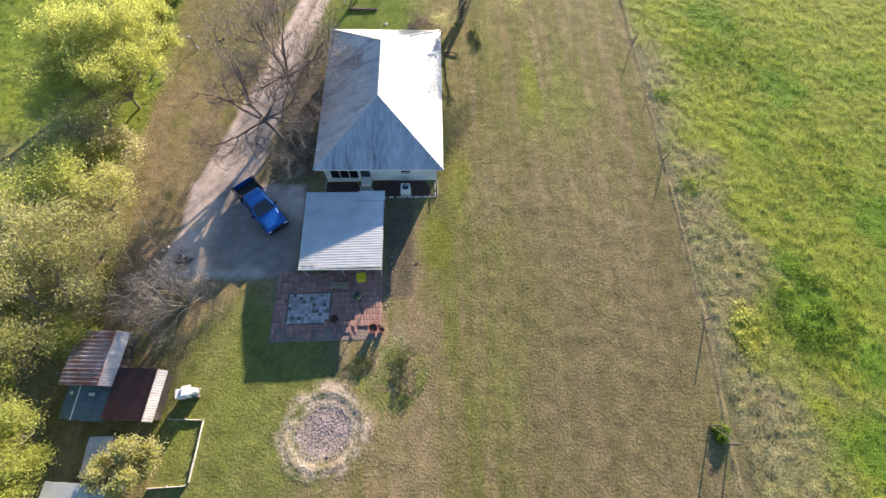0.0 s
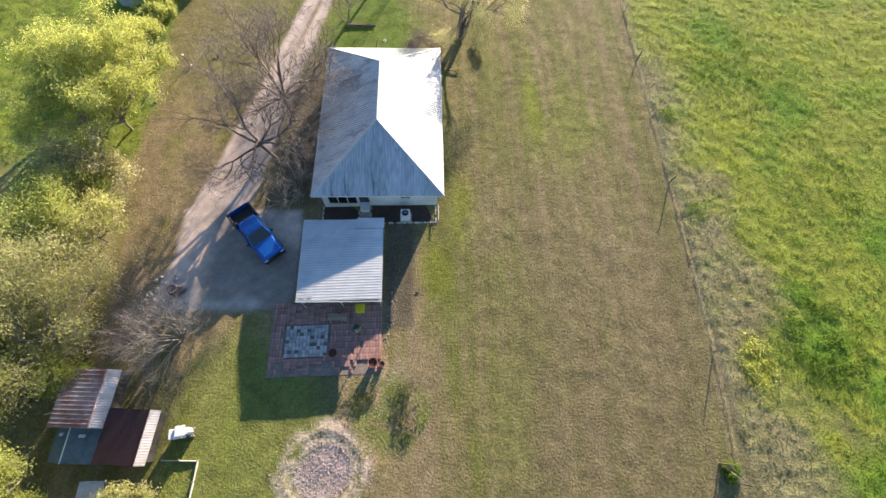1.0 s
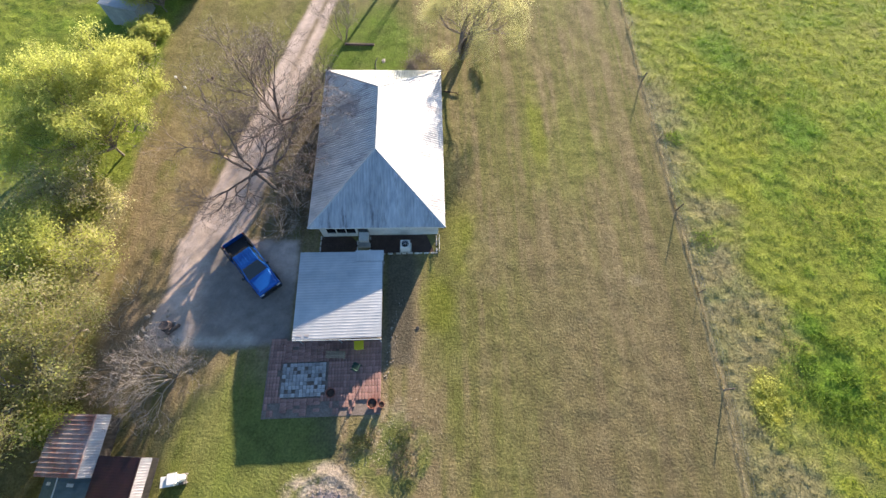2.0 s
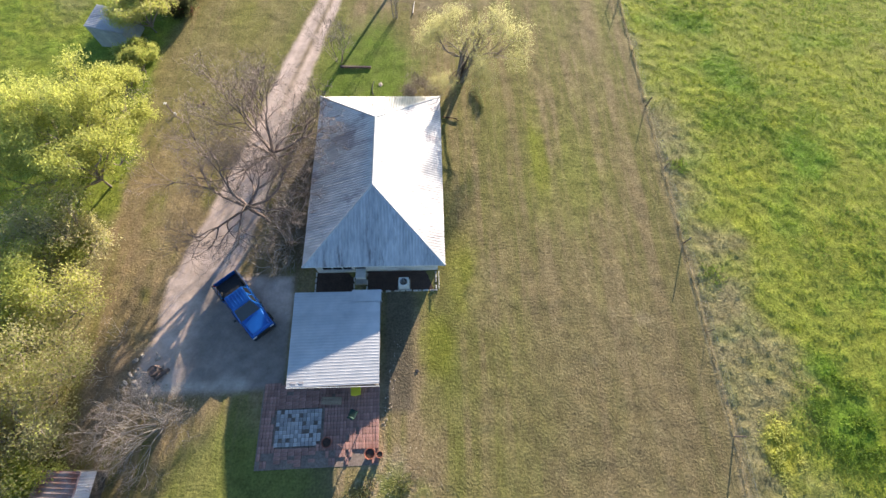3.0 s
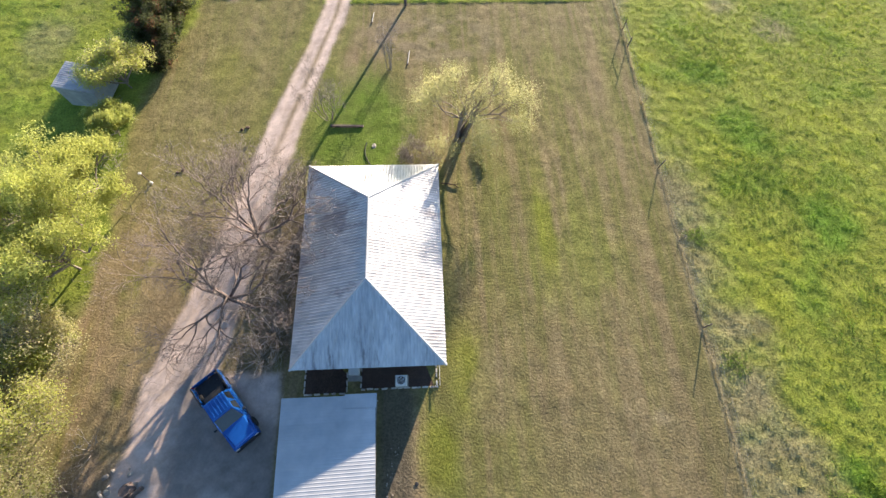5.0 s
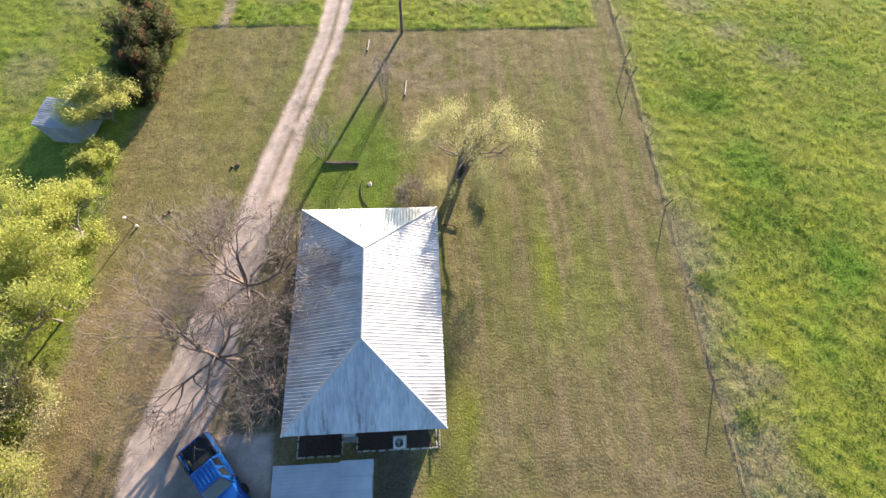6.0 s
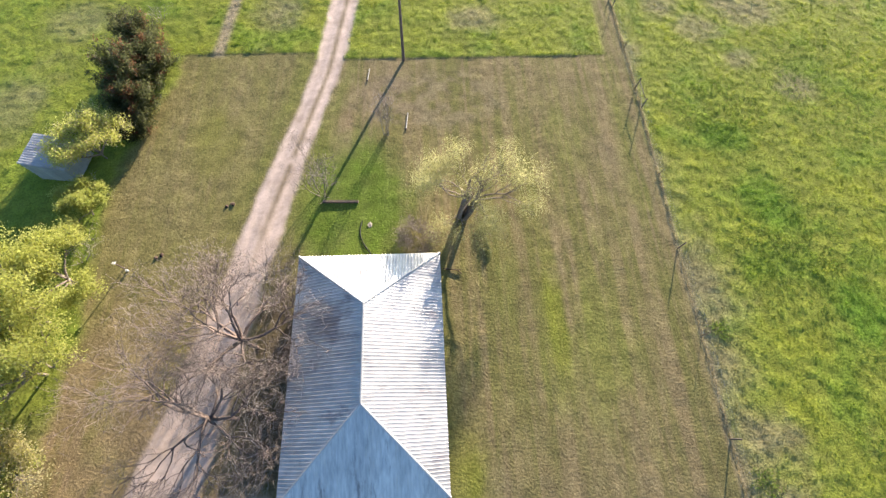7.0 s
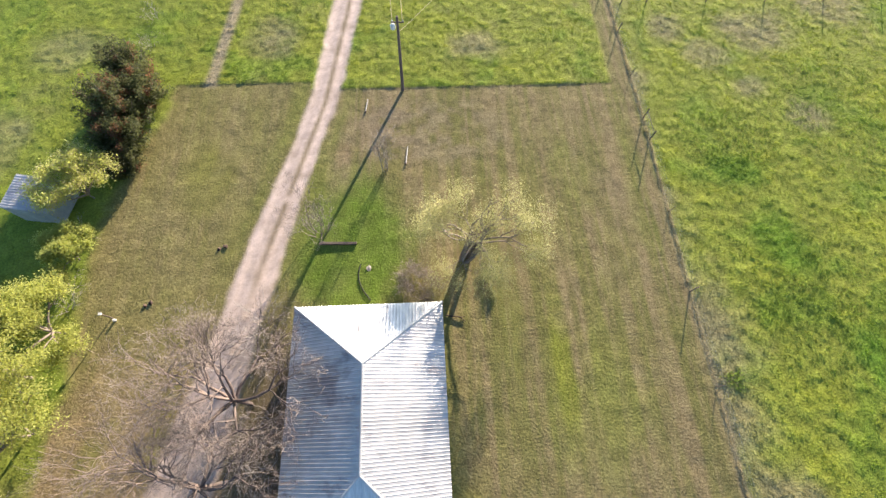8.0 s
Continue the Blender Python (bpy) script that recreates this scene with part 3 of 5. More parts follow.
def rounded(bm, offset):
    bmesh.ops.bevel(bm, geom=list(bm.edges), offset=offset, segments=2, affect="EDGES", profile=0.6)
    return bm


def lump(rng, size, bm=None, at=(0, 0, 0), flat=0.6):
    """An uneven stone."""
    bm = bm or bmesh.new()
    m = Matrix.Translation(at) @ Euler((rng.uniform(-.3, .3), rng.uniform(-.3, .3), rng.uniform(0, 6.3))).to_matrix().to_4x4() @ Matrix.Diagonal((size * rng.uniform(.8, 1.3), size * rng.uniform(.6, 1), size * flat, 1))
    for v in bmesh.ops.create_icosphere(bm, subdivisions=1, radius=1, matrix=m)["verts"]:
        v.co += Vector((rng.uniform(-1, 1), rng.uniform(-1, 1), rng.uniform(-1, 1))) * size * 0.16
    return bm


# flower beds along the back wall, with pale edging and a walk between
def flower_bed(x0, x1, y0, y1, seed):
    rng = random.Random(seed)
    z = gz((x0 + x1) / 2, y0)
    bed = thing("flower_bed", Matrix(), "bare dark mulch bed edged with pale stones by the house wall", "flower bed", "beds by the back door")
    part("mulch", rounded(block(x0, x1, y0, y1, z - 0.15, z + 0.09), 0.03), BARE_SOIL, bed)
    u = x0
    while u < x1 - 0.1:
        w = rng.uniform(0.22, 0.42)
        part("edging_stone", rounded(block(-w / 2, w / 2, -0.055, 0.055, -0.1, 0.13 + rng.uniform(-.03, .04)), 0.02), STONE_PALE, bed, place=pose(min(u + w / 2, x1), y0 - 0.05 + rng.uniform(-.02, .02), z + 0.02, rng.uniform(-4, 4), 0, rng.uniform(-5, 5)))
        u += w + rng.uniform(0.02, 0.3)
    for x in (x0, x1):
        v = y0 + 0.2
        while v < y1 - 0.1:
            w = rng.uniform(0.22, 0.4)
            part("edging_stone", rounded(block(-0.05, 0.05, -w / 2, w / 2, -0.1, 0.13), 0.02), STONE_PALE, bed, place=pose(x, v, z + 0.02, 0, rng.uniform(-4, 4), rng.uniform(-6, 6)))
            v += w + rng.uniform(0.02, 0.25)
    return bed


flower_bed(-8.62, -5.75, 16.42, 18.15, 3)
flower_bed(-4.75, 0.42, 16.62, 18.15, 4)
corner = thing("lattice_panel", pose(0.62, 17.3, gz(0.6, 17), 0, 0, 0), "small whitewashed lattice panel at the end of the bed", "lattice")
for k in range(7):
    part("slat", block(-0.012, 0.012, -0.62 + k * 0.2, -0.58 + k * 0.2, 0.0, 0.40), WHITE_PAINT, corner)
for z in (0.06, 0.34):
    part("rail", block(0.014, 0.03, -0.66, 0.66, z, z + 0.045), WHITE_PAINT, corner)

stoop = thing("door_step", pose(-5.22, 17.55, 0, 0, 0, 0), "pale concrete back step with a lower tread", "step")
sz = gz(-5.2, 17.5)
part("upper_tread", rounded(block(-0.36, 0.36, -0.05, 0.72, sz - 0.1, sz + 0.62), 0.015), WHITE_PAINT, stoop)
part("lower_tread", rounded(block(-0.42, 0.42, -0.42, -0.055, sz - 0.1, sz + 0.26), 0.015), CONCRETE, stoop)

ac = thing("air_conditioner", pose(-1.98, 17.0, gz(-2, 17) + 0.09), "white outdoor air conditioner with a dark fan grille", "air conditioner")
part("case", rounded(block(-0.36, 0.36, -0.34, 0.34, 0.08, 0.82), 0.03), WHITE_PAINT, ac)
part("pad", block(-0.45, 0.45, -0.42, 0.42, 0.0, 0.078, 0.01), CONCRETE, ac)
part("fan_well", lathe([(0.27, 0.822), (0.27, 0.832), (0.02, 0.834)], 24), BLACK_PLASTIC, ac)
for r in (0.10, 0.18, 0.26):
    bm = bmesh.new()
    lathe([(r, 0.838), (r + 0.012, 0.846), (r + 0.014, 0.838)], 24, bm)
    part("guard_ring", bm, CHROME, ac)
for k in range(4):
    a = k * math.pi / 4
    part("guard_bar", rod((-0.27 * math.cos(a), -0.27 * math.sin(a), 0.85), (0.27 * math.cos(a), 0.27 * math.sin(a), 0.85), 0.006, sides=5), CHROME, ac)

branch = thing("fallen_branch", pose(1.35, 32.7, gz(1.4, 32.7) + .07, 0, 0, -13), "dark forked branch lying on the grass beside the house", "branch")
part("limb", rod((0, 0, 0), (1.15, .05, .06), .06, .04), BARE_SOIL, branch)
part("fork", rod((1.1, .05, .06), (1.5, -.18, .03), .04, .02), BARE_SOIL, branch)
part("fork", rod((1.1, .05, .06), (1.45, .2, .05), .03, .015), BARE_SOIL, branch)


# ---- under and beside the carport ----
def flower_pot(x, y, r, h, label):
    pot = thing("flower_pot", pose(x, y, gz(x, y) + 0.05), label, "flower pot", "pots on the patio")
    part("pot", lathe([(r * 0.62, 0), (r * 0.92, h * 0.8), (r * 1.06, h * 0.8), (r * 1.08, h), (r * 0.93, h), (r * 0.9, h * 0.78)], 22), TERRACOTTA, pot, smooth=False)
    part("soil", lathe([(r * 0.88, h * 0.70), (r * 0.86, h * 0.80), (r * 0.1, h * 0.83)], 18), BARE_SOIL, pot, "dark dry potting soil")
    return pot


flower_pot(-6.88, 6.42, 0.31, 0.46, "large terracotta pot with bare soil on the patio")
flower_pot(-4.05, 5.70, 0.33, 0.48, "large terracotta pot with bare soil at the patio's edge")
flower_pot(-3.45, 5.62, 0.2, 0.26, "small terracotta pot beside a larger one")

yb = thing("storage_bin", pose(-5.12, 9.52, gz(-5.1, 9.5) + 0.06, 0, 0, 4), "bright yellow plastic bin under the carport's edge", "bin")
part("tub", hexa([(-.24, -.22, 0), (.24, -.22, 0), (.24, .22, 0), (-.24, .22, 0)], [(-.31, -.28, .62), (.31, -.28, .62), (.31, .28, .62), (-.31, .28, .62)]), YELLOW, yb)
part("lid", rounded(block(-.33, .33, -.30, .30, .622, .68), 0.02), YELLOW, yb)
part("grip", rounded(block(-.12, .12, -.34, -.305, .63, .67), 0.01), YELLOW, yb)

bench = thing("garden_bench", pose(-6.75, 8.95, gz(-6.7, 9) + 0.06, 0, 0, -2), "low brown wooden bench on the brick patio", "bench")
for k in range(4):
    part("seat_slat", rounded(block(-.68, .68, -.24 + k * .125, -.24 + k * .125 + .105, .40, .435), 0.008), BROWN_WOOD, bench)
for x in (-.55, .55):
    for y in (-.18, .18):
        part("leg", block(x - .04, x + .04, y - .04, y + .04, 0, .398), BROWN_WOOD, bench)
    part("crosspiece", block(x - .035, x + .035, -.139, .139, .30, .37), BROWN_WOOD, bench)

chair = thing("garden_chair", pose(-5.25, 8.1, gz(-5.2, 8.1) + 0.06, 0, 0, 155), "faded green plastic garden chair on the patio", "chair")
part("seat", rounded(block(-.24, .24, -.24, .24, .40, .44), 0.015), GREEN_PAINT, chair)
part("backrest", rounded(hexa([(-.24, .22, .45), (.24, .22, .45), (.24, .25, .45), (-.24, .25, .45)], [(-.2, .34, .86), (.2, .34, .86), (.2, .37, .86), (-.2, .37, .86)]), 0.01), GREEN_PAINT, chair)
for x in (-.21, .21):
    for y in (-.2, .2):
        part("leg", rod((x * 1.1, y * 1.15, 0), (x, y, .40), .022), GREEN_PAINT, chair)
    part("armrest", rounded(block(x - .03, x + .03, -.2, .2, .60, .63), 0.01), GREEN_PAINT, chair)

# small stones standing in for lit gravelly soil along the house shadow's edge
edging = random.Random(17)
row = thing("lit_edge_stones", Matrix(), "crooked line of small pale stones standing in for sunlit gravelly soil beside the carport", "border")
for k in range(34):
    u = k / 33
    x, y = -3.2 + .8 * u + edging.uniform(-.25, .25), 7.2 + 6.0 * u + edging.uniform(-.2, .2)
    part("stone", lump(edging, edging.uniform(.025, .06)), ROCK, row, place=pose(x, y, gz(x, y) + .03))

rubble = random.Random(8)
pile = thing("rubble_pile", pose(-18.95, 11.2, gz(-19, 11.2)), "pale limestone rubble round a dark charred stump", "rubble")
part("stump", lathe([(0.42, -0.1), (0.40, 0.25), (0.33, 0.52), (0.20, 0.50)], 12), BARK_DARK, pile, "charred hollow stump")
part("log", rod((0.1, -0.5, 0.16), (0.9, 0.1, 0.2), 0.17, 0.13, 10), BARK_DARK, pile, "dark fallen log")
for k in range(26):
    a, r = rubble.uniform(0, 6.3), rubble.uniform(0.5, 1.9)
    part("stone", lump(rubble, rubble.uniform(0.07, 0.24)), ROCK, pile, place=pose(r * math.cos(a) - 0.5, r * math.sin(a) * 0.8 - 0.3, 0.03))


# ---- the pickup ----
def pickup():
    t = thing("pickup_truck", pose(-13.43, 15.60, gz(-13.4, 15.6), 0, 0, -49.8), "bright blue pickup truck with a dark open bed, parked on gravel", "truck")
    W, L = 0.94, 2.66
    body = part("body", rounded(hexa([(-1.02, -W, .42), (L - .06, -W + .05, .42), (L - .06, W - .05, .42), (-1.02, W, .42)], [(-1.02, -W, .98), (L - .12, -W + .08, .90), (L - .12, W - .08, .90), (-1.02, W, .98)]), .06), BLUE_PAINT, t)
    part("hood", rounded(hexa([(1.02, -.82, .93), (L - .2, -.76, .86), (L - .2, .76, .86), (1.02, .82, .93)], [(1.05, -.74, 1.10), (L - .34, -.64, .99), (L - .34, .64, .99), (1.05, .74, 1.10)]), .05), BLUE_PAINT, t)
    cab = part("cab", rounded(hexa([(-1.0, -.90, .96), (1.16, -.90, .96), (1.16, .90, .96), (-1.0, .90, .96)], [(-.86, -.68, 1.74), (.36, -.68, 1.74), (.36, .68, 1.74), (-.86, .68, 1.74)]), .07), BLUE_PAINT, t)
    for k in range(5):
        y = -.46 + .23 * k
        part("roof_rib", rounded(block(-.78, .26, y - .035, y + .035, 1.735, 1.765), .012), BLUE_PAINT, cab)
    part("windscreen", hexa([(1.13, -.76, 1.06), (1.16, -.76, 1.05), (1.16, .76, 1.05), (1.13, .76, 1.06)], [(.44, -.62, 1.70), (.47, -.62, 1.71), (.47, .62, 1.71), (.44, .62, 1.70)]), DARK_GLASS, cab)
    part("rear_window", hexa([(-1.0, -.70, 1.15), (-.96, -.70, 1.15), (-.96, .70, 1.15), (-1.0, .70, 1.15)], [(-.905, -.60, 1.62), (-.86, -.60, 1.62), (-.86, .60, 1.62), (-.905, .60, 1.62)]), DARK_GLASS, cab)
    for s in (-1, 1):
        for x0, x1 in ((-.78, -.12), (-.04, .62)):
            part("side_window", hexa([(x0, s * .865, 1.10), (x1, s * .865, 1.10), (x1, s * .835, 1.10), (x0, s * .835, 1.10)], [(x0 + .02, s * .725, 1.62), (x1 - .22, s * .725, 1.62), (x1 - .22, s * .695, 1.62), (x0 + .02, s * .695, 1.62)]), DARK_GLASS, cab)
        part("door", rounded(block(-.08, .95, s * W - .012 - .006 * s, s * W + .012 - .006 * s, .50, .93), .008), BLUE_PAINT, t)
        mirror = part("mirror", rounded(block(.72, .84, s * 1.02 - .09, s * 1.02 + .09, 1.05, 1.23), .03), BLACK_PLASTIC, t, "black wing mirror")
        part("headlight", rounded(block(L - .2, L - .07, s * .68 - .14, s * .68 + .14, .70, .84), .02), LAMP_CLEAR, t)
        part("tail_light", rounded(block(-L, -L + .05, s * .87 - .05, s * .87 + .05, .62, .95), .01), LAMP_RED, t)
        part("bed_side", rounded(block(-L + .04, -1.06, s * W - .06, s * W + .02, .45, 1.04), .03), BLUE_PAINT, t)
        part("bed_rail", rounded(block(-L + .06, -1.08, s * W - .075, s * W + .03, 1.045, 1.075), .01), BLACK_PLASTIC, t, "black bed rail cap")
    part("bed_floor", block(-L + .06, -1.06, -W + .07, W - .07, .55, .60), BLACK_PLASTIC, t, "black bed liner")
    part("tailgate", rounded(block(-L, -L + .055, -W + .10, W - .10, .50, 1.03), .015), BLUE_PAINT, t)
    part("toolbox", rounded(block(-1.50, -1.10, -.72, .72, .605, .98), .02), BLACK_PLASTIC, t, "dark box across the bed")
    part("bumper", rounded(block(L - .1, L + .04, -.84, .84, .46, .64), .03), BLACK_PLASTIC, t, "black front bumper")
    part("bumper", rounded(block(-L - .1, -L - .005, -.84, .84, .46, .60), .03), CHROME, t)
    part("grille", rounded(block(L - .11, L - .04, -.5, .5, .66, .86), .015), BLACK_PLASTIC, t)
    for x in (-1.72, 1.72):
        for s in (-1, 1):
            wheel = part("wheel", rod((x, s * .80, .38), (x, s * .93, .38), .21, .2, 18), CHROME, t)
            bm = bmesh.new()
            ring = lathe([(.22, -.11), (.36, -.11), (.39, -.07), (.39, .07), (.36, .11), (.22, .11)], 24, bm)
            bmesh.ops.transform(ring, matrix=pose(x, s * .83, .38, 90, 0, 0), verts=ring.verts)
            part("tyre", ring, RUBBER, wheel)
    return t


pickup()


# ---- sheds and pens on the west side ----
def gable_shed(name, x0, x1, y0, y1, ridge_x, eave_w, eave_e, ridge_z, roof_w, roof_e, wall, label, turn=0.0, count=5, ribs=(.15, .002)):
    """A small shed whose ridge runs along y, with unequal slopes."""
    cx, cy = (x0 + x1) / 2, (y0 + y1) / 2
    shed = thing(name, pose(cx, cy, 0, 0, 0, turn), label, "shed")
    a, b, c, d, r = x0 - cx, x1 - cx, y0 - cy, y1 - cy, ridge_x - cx
    ground_z = gz(cx, cy) - 0.15
    rf = part("roof", block(a + .2, b - .2, c + .15, d - .15, min(eave_w, eave_e) - .14, min(eave_w, eave_e) - .10), SHED_BOARD, shed)
    for k in range(count):
        part("roof_sheet", sheet_between((a, d, eave_w), (a, c, eave_w), (r, d, ridge_z), (r, c, ridge_z), rib=ribs[0], rise=ribs[1], lo=k / count, hi=(k + 1) / count), roof_w, rf)
        part("roof_sheet", sheet_between((b, c, eave_e), (b, d, eave_e), (r, c, ridge_z), (r, d, ridge_z), rib=.15, rise=.010, lo=k / count, hi=(k + 1) / count), roof_e, rf)
    part("ridge_cap", rod((r, c, ridge_z + .02), (r, d, ridge_z + .02), .05, .05, 6), roof_w, rf)
    lo = min(eave_w, eave_e) - .142
    for u0, u1, v0, v1 in ((a + .15, b - .5, c + .12, c + .17), (a + .15, b - .5, d - .17, d - .12), (a + .15, a + .2, c + .172, d - .172), (b - .55, b - .5, c + .172, d - .172)):
        part("wall", block(u0, u1, v0, v1, ground_z, lo), wall, shed)
    part("door", block(-.4, .4, c + .09, c + .118, ground_z + .15, lo - .2), wall, shed, "plank door")
    return shed


gable_shed("tin_shed", -23.40, -20.05, 1.95, 5.40, -20.62, 1.35, 1.25, 1.75, METAL_RUST, METAL_DULL, SHED_BOARD, "old shed with a rusty corrugated roof among trees", -2.8, 7, (.26, .028))
gable_shed("red_roofed_shed", -20.12, -17.05, -0.15, 2.95, -17.48, 1.35, 1.15, 1.62, METAL_RED, METAL_DULL, SHED_BOARD, "small shed with a dark red metal roof", -4.0, 4)
gable_shed("grey_shed", -22.4, -18.35, -7.4, -3.45, -20.0, 1.45, 1.4, 1.75, METAL_CLEAN, METAL_CLEAN, SHED_BOARD, "small shed with a pale metal roof beside a sapling", -4.0, 5)
lean = thing("lean_to", pose(-20.2, -2.1, gz(-20, -2)), "low grey metal lean-to between two sheds", "lean-to")
part("roof_sheet", sheet_between((-.9, -1.2, .95), (.7, -1.2, .95), (-.75, 1.1, 1.25), (.75, 1.1, 1.25), rib=.2, rise=.02), METAL_ROOF, lean)
for x in (-.65, .6):
    for y in (-1.0, .9):
        part("post", block(x - .04, x + .04, y - .04, y + .04, -.1, .93), WOOD_GREY, lean)

tarp = thing("teal_awning", pose(-22.05, 1.0, gz(-22, 1), 0, 0, -5), "teal sheeted awning in front of the rusty shed", "awning")
part("west_sheet", sheet_between((-1.35, 1.0, 1.12), (-1.35, -1.05, .95), (-.35, 1.0, 1.45), (-.35, -1.05, 1.25), rib=.5, rise=.01), TEAL, tarp)
part("east_sheet", sheet_between((1.4, -1.05, .85), (1.4, 1.0, 1.05), (-.33, -1.05, 1.25), (-.33, 1.0, 1.45), rib=.5, rise=.01), TEAL, tarp)
part("ridge_batten", rod((-.34, -1.07, 1.27), (-.34, 1.02, 1.47), .035), WHITE_PAINT, tarp, "pale ridge batten")
part("label_plate", block(.22, .62, .42, .60, 1.285, 1.30), WHITE_PAINT, tarp, "small white plate")
part("label_plate", block(-1.0, -.78, .42, .6, 1.26, 1.275), WHITE_PAINT, tarp, "small white plate")
for x in (-1.25, 1.3):
    for y in (-.95, .9):
        part("post", block(x - .04, x + .04, y - .04, y + .04, -.1, .86), WOOD_GREY, tarp)
plank = thing("leaning_plank", pose(-24.2, 3.1, gz(-24, 3), 12, 8, 0), "pale weathered plank leaning beside the shed", "plank")
part("board", rounded(block(-.09, .09, -.02, .02, 0, 1.7), .006), STONE_PALE, plank)

hut = thing("metal_hut", pose(-29.5, 42.95, 0, 0, 0, -7), "small grey-blue hut with a ribbed metal roof", "hut")
hz = gz(-29.4, 43)
hr = part("roof", block(-1.5, 1.5, -1.36, 1.36, 1.262, 1.29), WOOD_GREY, hut)
for k in range(4):
    part("roof_sheet", sheet_between((1.7, -1.45, 1.34), (1.7, 1.45, 1.34), (-1.65, -1.45, 1.80), (-1.65, 1.45, 1.80), rib=.22, rise=.03, lo=k / 4, hi=(k + 1) / 4), METAL_ROOF, hr)
for u0, u1, v0, v1 in ((-1.55, 1.55, -1.40, -1.35), (-1.55, 1.55, 1.35, 1.40), (-1.55, -1.50, -1.348, 1.348), (1.50, 1.55, -1.348, 1.348)):
    part("wall", block(u0, u1, v0, v1, hz - .15, 1.26), HUT_WALL, hut)
part("gable", hexa([(-1.55, -1.40, 1.262), (1.5, -1.40, 1.262), (1.5, -1.35, 1.262), (-1.55, -1.35, 1.262)], [(-1.55, -1.40, 1.76), (1.5, -1.40, 1.345), (1.5, -1.35, 1.345), (-1.55, -1.35, 1.76)]), HUT_WALL, hut)
part("gable", hexa([(-1.55, 1.35, 1.262), (1.5, 1.35, 1.262), (1.5, 1.40, 1.262), (-1.55, 1.40, 1.262)], [(-1.55, 1.35, 1.76), (1.5, 1.35, 1.345), (1.5, 1.40, 1.345), (-1.55, 1.40, 1.76)]), HUT_WALL, hut)
part("wall", block(-1.55, -1.50, -1.348, 1.348, 1.292, 1.76), HUT_WALL, hut)
part("door", block(-.4, .4, -1.43, -1.404, hz, 1.2), HUT_WALL, hut, "plain sheet door")

hive = thing("white_hutch", pose(-16.05, 1.5, gz(-16, 1.5), 0, 0, 8), "white box hutch on a short wooden stand in the grass", "hutch")
part("box", rounded(block(-.48, .30, -.30, .30, .40, 1.0), .02), WHITE_PAINT, hive)
part("lid", rounded(block(-.06, .50, -.20, .42, 1.005, 1.12), .02), WHITE_PAINT, hive)
part("drum", lathe([(.2, .40), (.22, .45), (.22, .9), (.17, .95)], 18, at=(.52, .05, 0)), WHITE_PAINT, hive)
for x in (-.4, .6):
    for y in (-.24, .24):
        part("leg", block(x - .04, x + .04, y - .04, y + .04, -.05, .458), WOOD_GREY, hive)
part("platform", block(-.5, .75, -.3, .3, .36, .398), WOOD_GREY, hive)
part("skirt", block(-.34, .54, -.22, .22, -.05, .355), WOOD_GREY, hive, "grey board base")

pen = thing("board_pen", Matrix(), "low pen of pale weathered boards round rough grass", "pen")
pen_rng = random.Random(5)
for (ax, ay), (bx, by) in (((-17.1, -.05), (-14.85, -.12)), ((-14.82, -.15), (-14.95, -3.7)), ((-15.1, -3.88), (-17.4, -3.98))):
    n = max(1, round(math.hypot(bx - ax, by - ay) / 1.2))
    for k in range(n):
        u, v = k / n, (k + 1) / n
        p, q = Vector((ax + (bx - ax) * u, ay + (by - ay) * u, 0)), Vector((ax + (bx - ax) * v, ay + (by - ay) * v, 0))
        ang = math.degrees(math.atan2(q.y - p.y, q.x - p.x))
        h = (q - p).length / 2
        part("board", rounded(block(-h, h, -.025, .025, -.06, .15), .01), STONE_PALE, pen, place=pose((p.x + q.x) / 2, (p.y + q.y) / 2, gz(p.x, p.y), pen_rng.uniform(-6, 6), pen_rng.uniform(-2, 2), ang))
        part("stake", block(-.03, .03, -.03, .03, -.1, .24), WOOD_GREY, pen, place=pose(p.x, p.y + .07, gz(p.x, p.y)))


# ---- fence, posts and small things in the yard ----
FENCE_LINE = [(19.1, -9.0), (19.22, -2.0), (19.6, 2.0), (19.82, 6.0), (19.97, 19.9), (20.04, 33.7), (20.3, 49.2), (20.25, 61.0), (20.2, 74.0)]
fence_at = lambda y: float(np.interp(y, [p[1] for p in FENCE_LINE], [p[0] for p in FENCE_LINE]))
fence = thing("wire_fence", Matrix(), "sagging wire fence on thin steel posts between yard and pasture", "fence")
for y, h in ((-8.5, 1.2), (6.0, 1.1), (12.9, .95), (19.9, 1.1), (26.8, .95), (33.7, 1.12), (40.5, .95), (55.2, 1.0), (61.0, 1.1), (68.0, 1.1)):
    x = fence_at(y)
    part("post", rod((x, y, gz(x, y) - .1), (x + .06, y + .03, gz(x, y) + h), .05 if h > 1 else .025, .045 if h > 1 else .022, 7), BARK_DARK, fence)
for h in (.12, .32, .52, .74, .98):
    bm = bmesh.new()
    stops = np.arange(-9, 74.1, 2.3)
    for a, b in zip(stops, stops[1:]):
        xa, xb = fence_at(a), fence_at(b)
        rod((xa, a, gz(xa, a) + h), (xb, b, gz(xb, b) + h + .01), .0045, sides=4, bm=bm)
    part("wire", bm, CHROME if h > .9 else TWIG, fence, "dull fence wire")


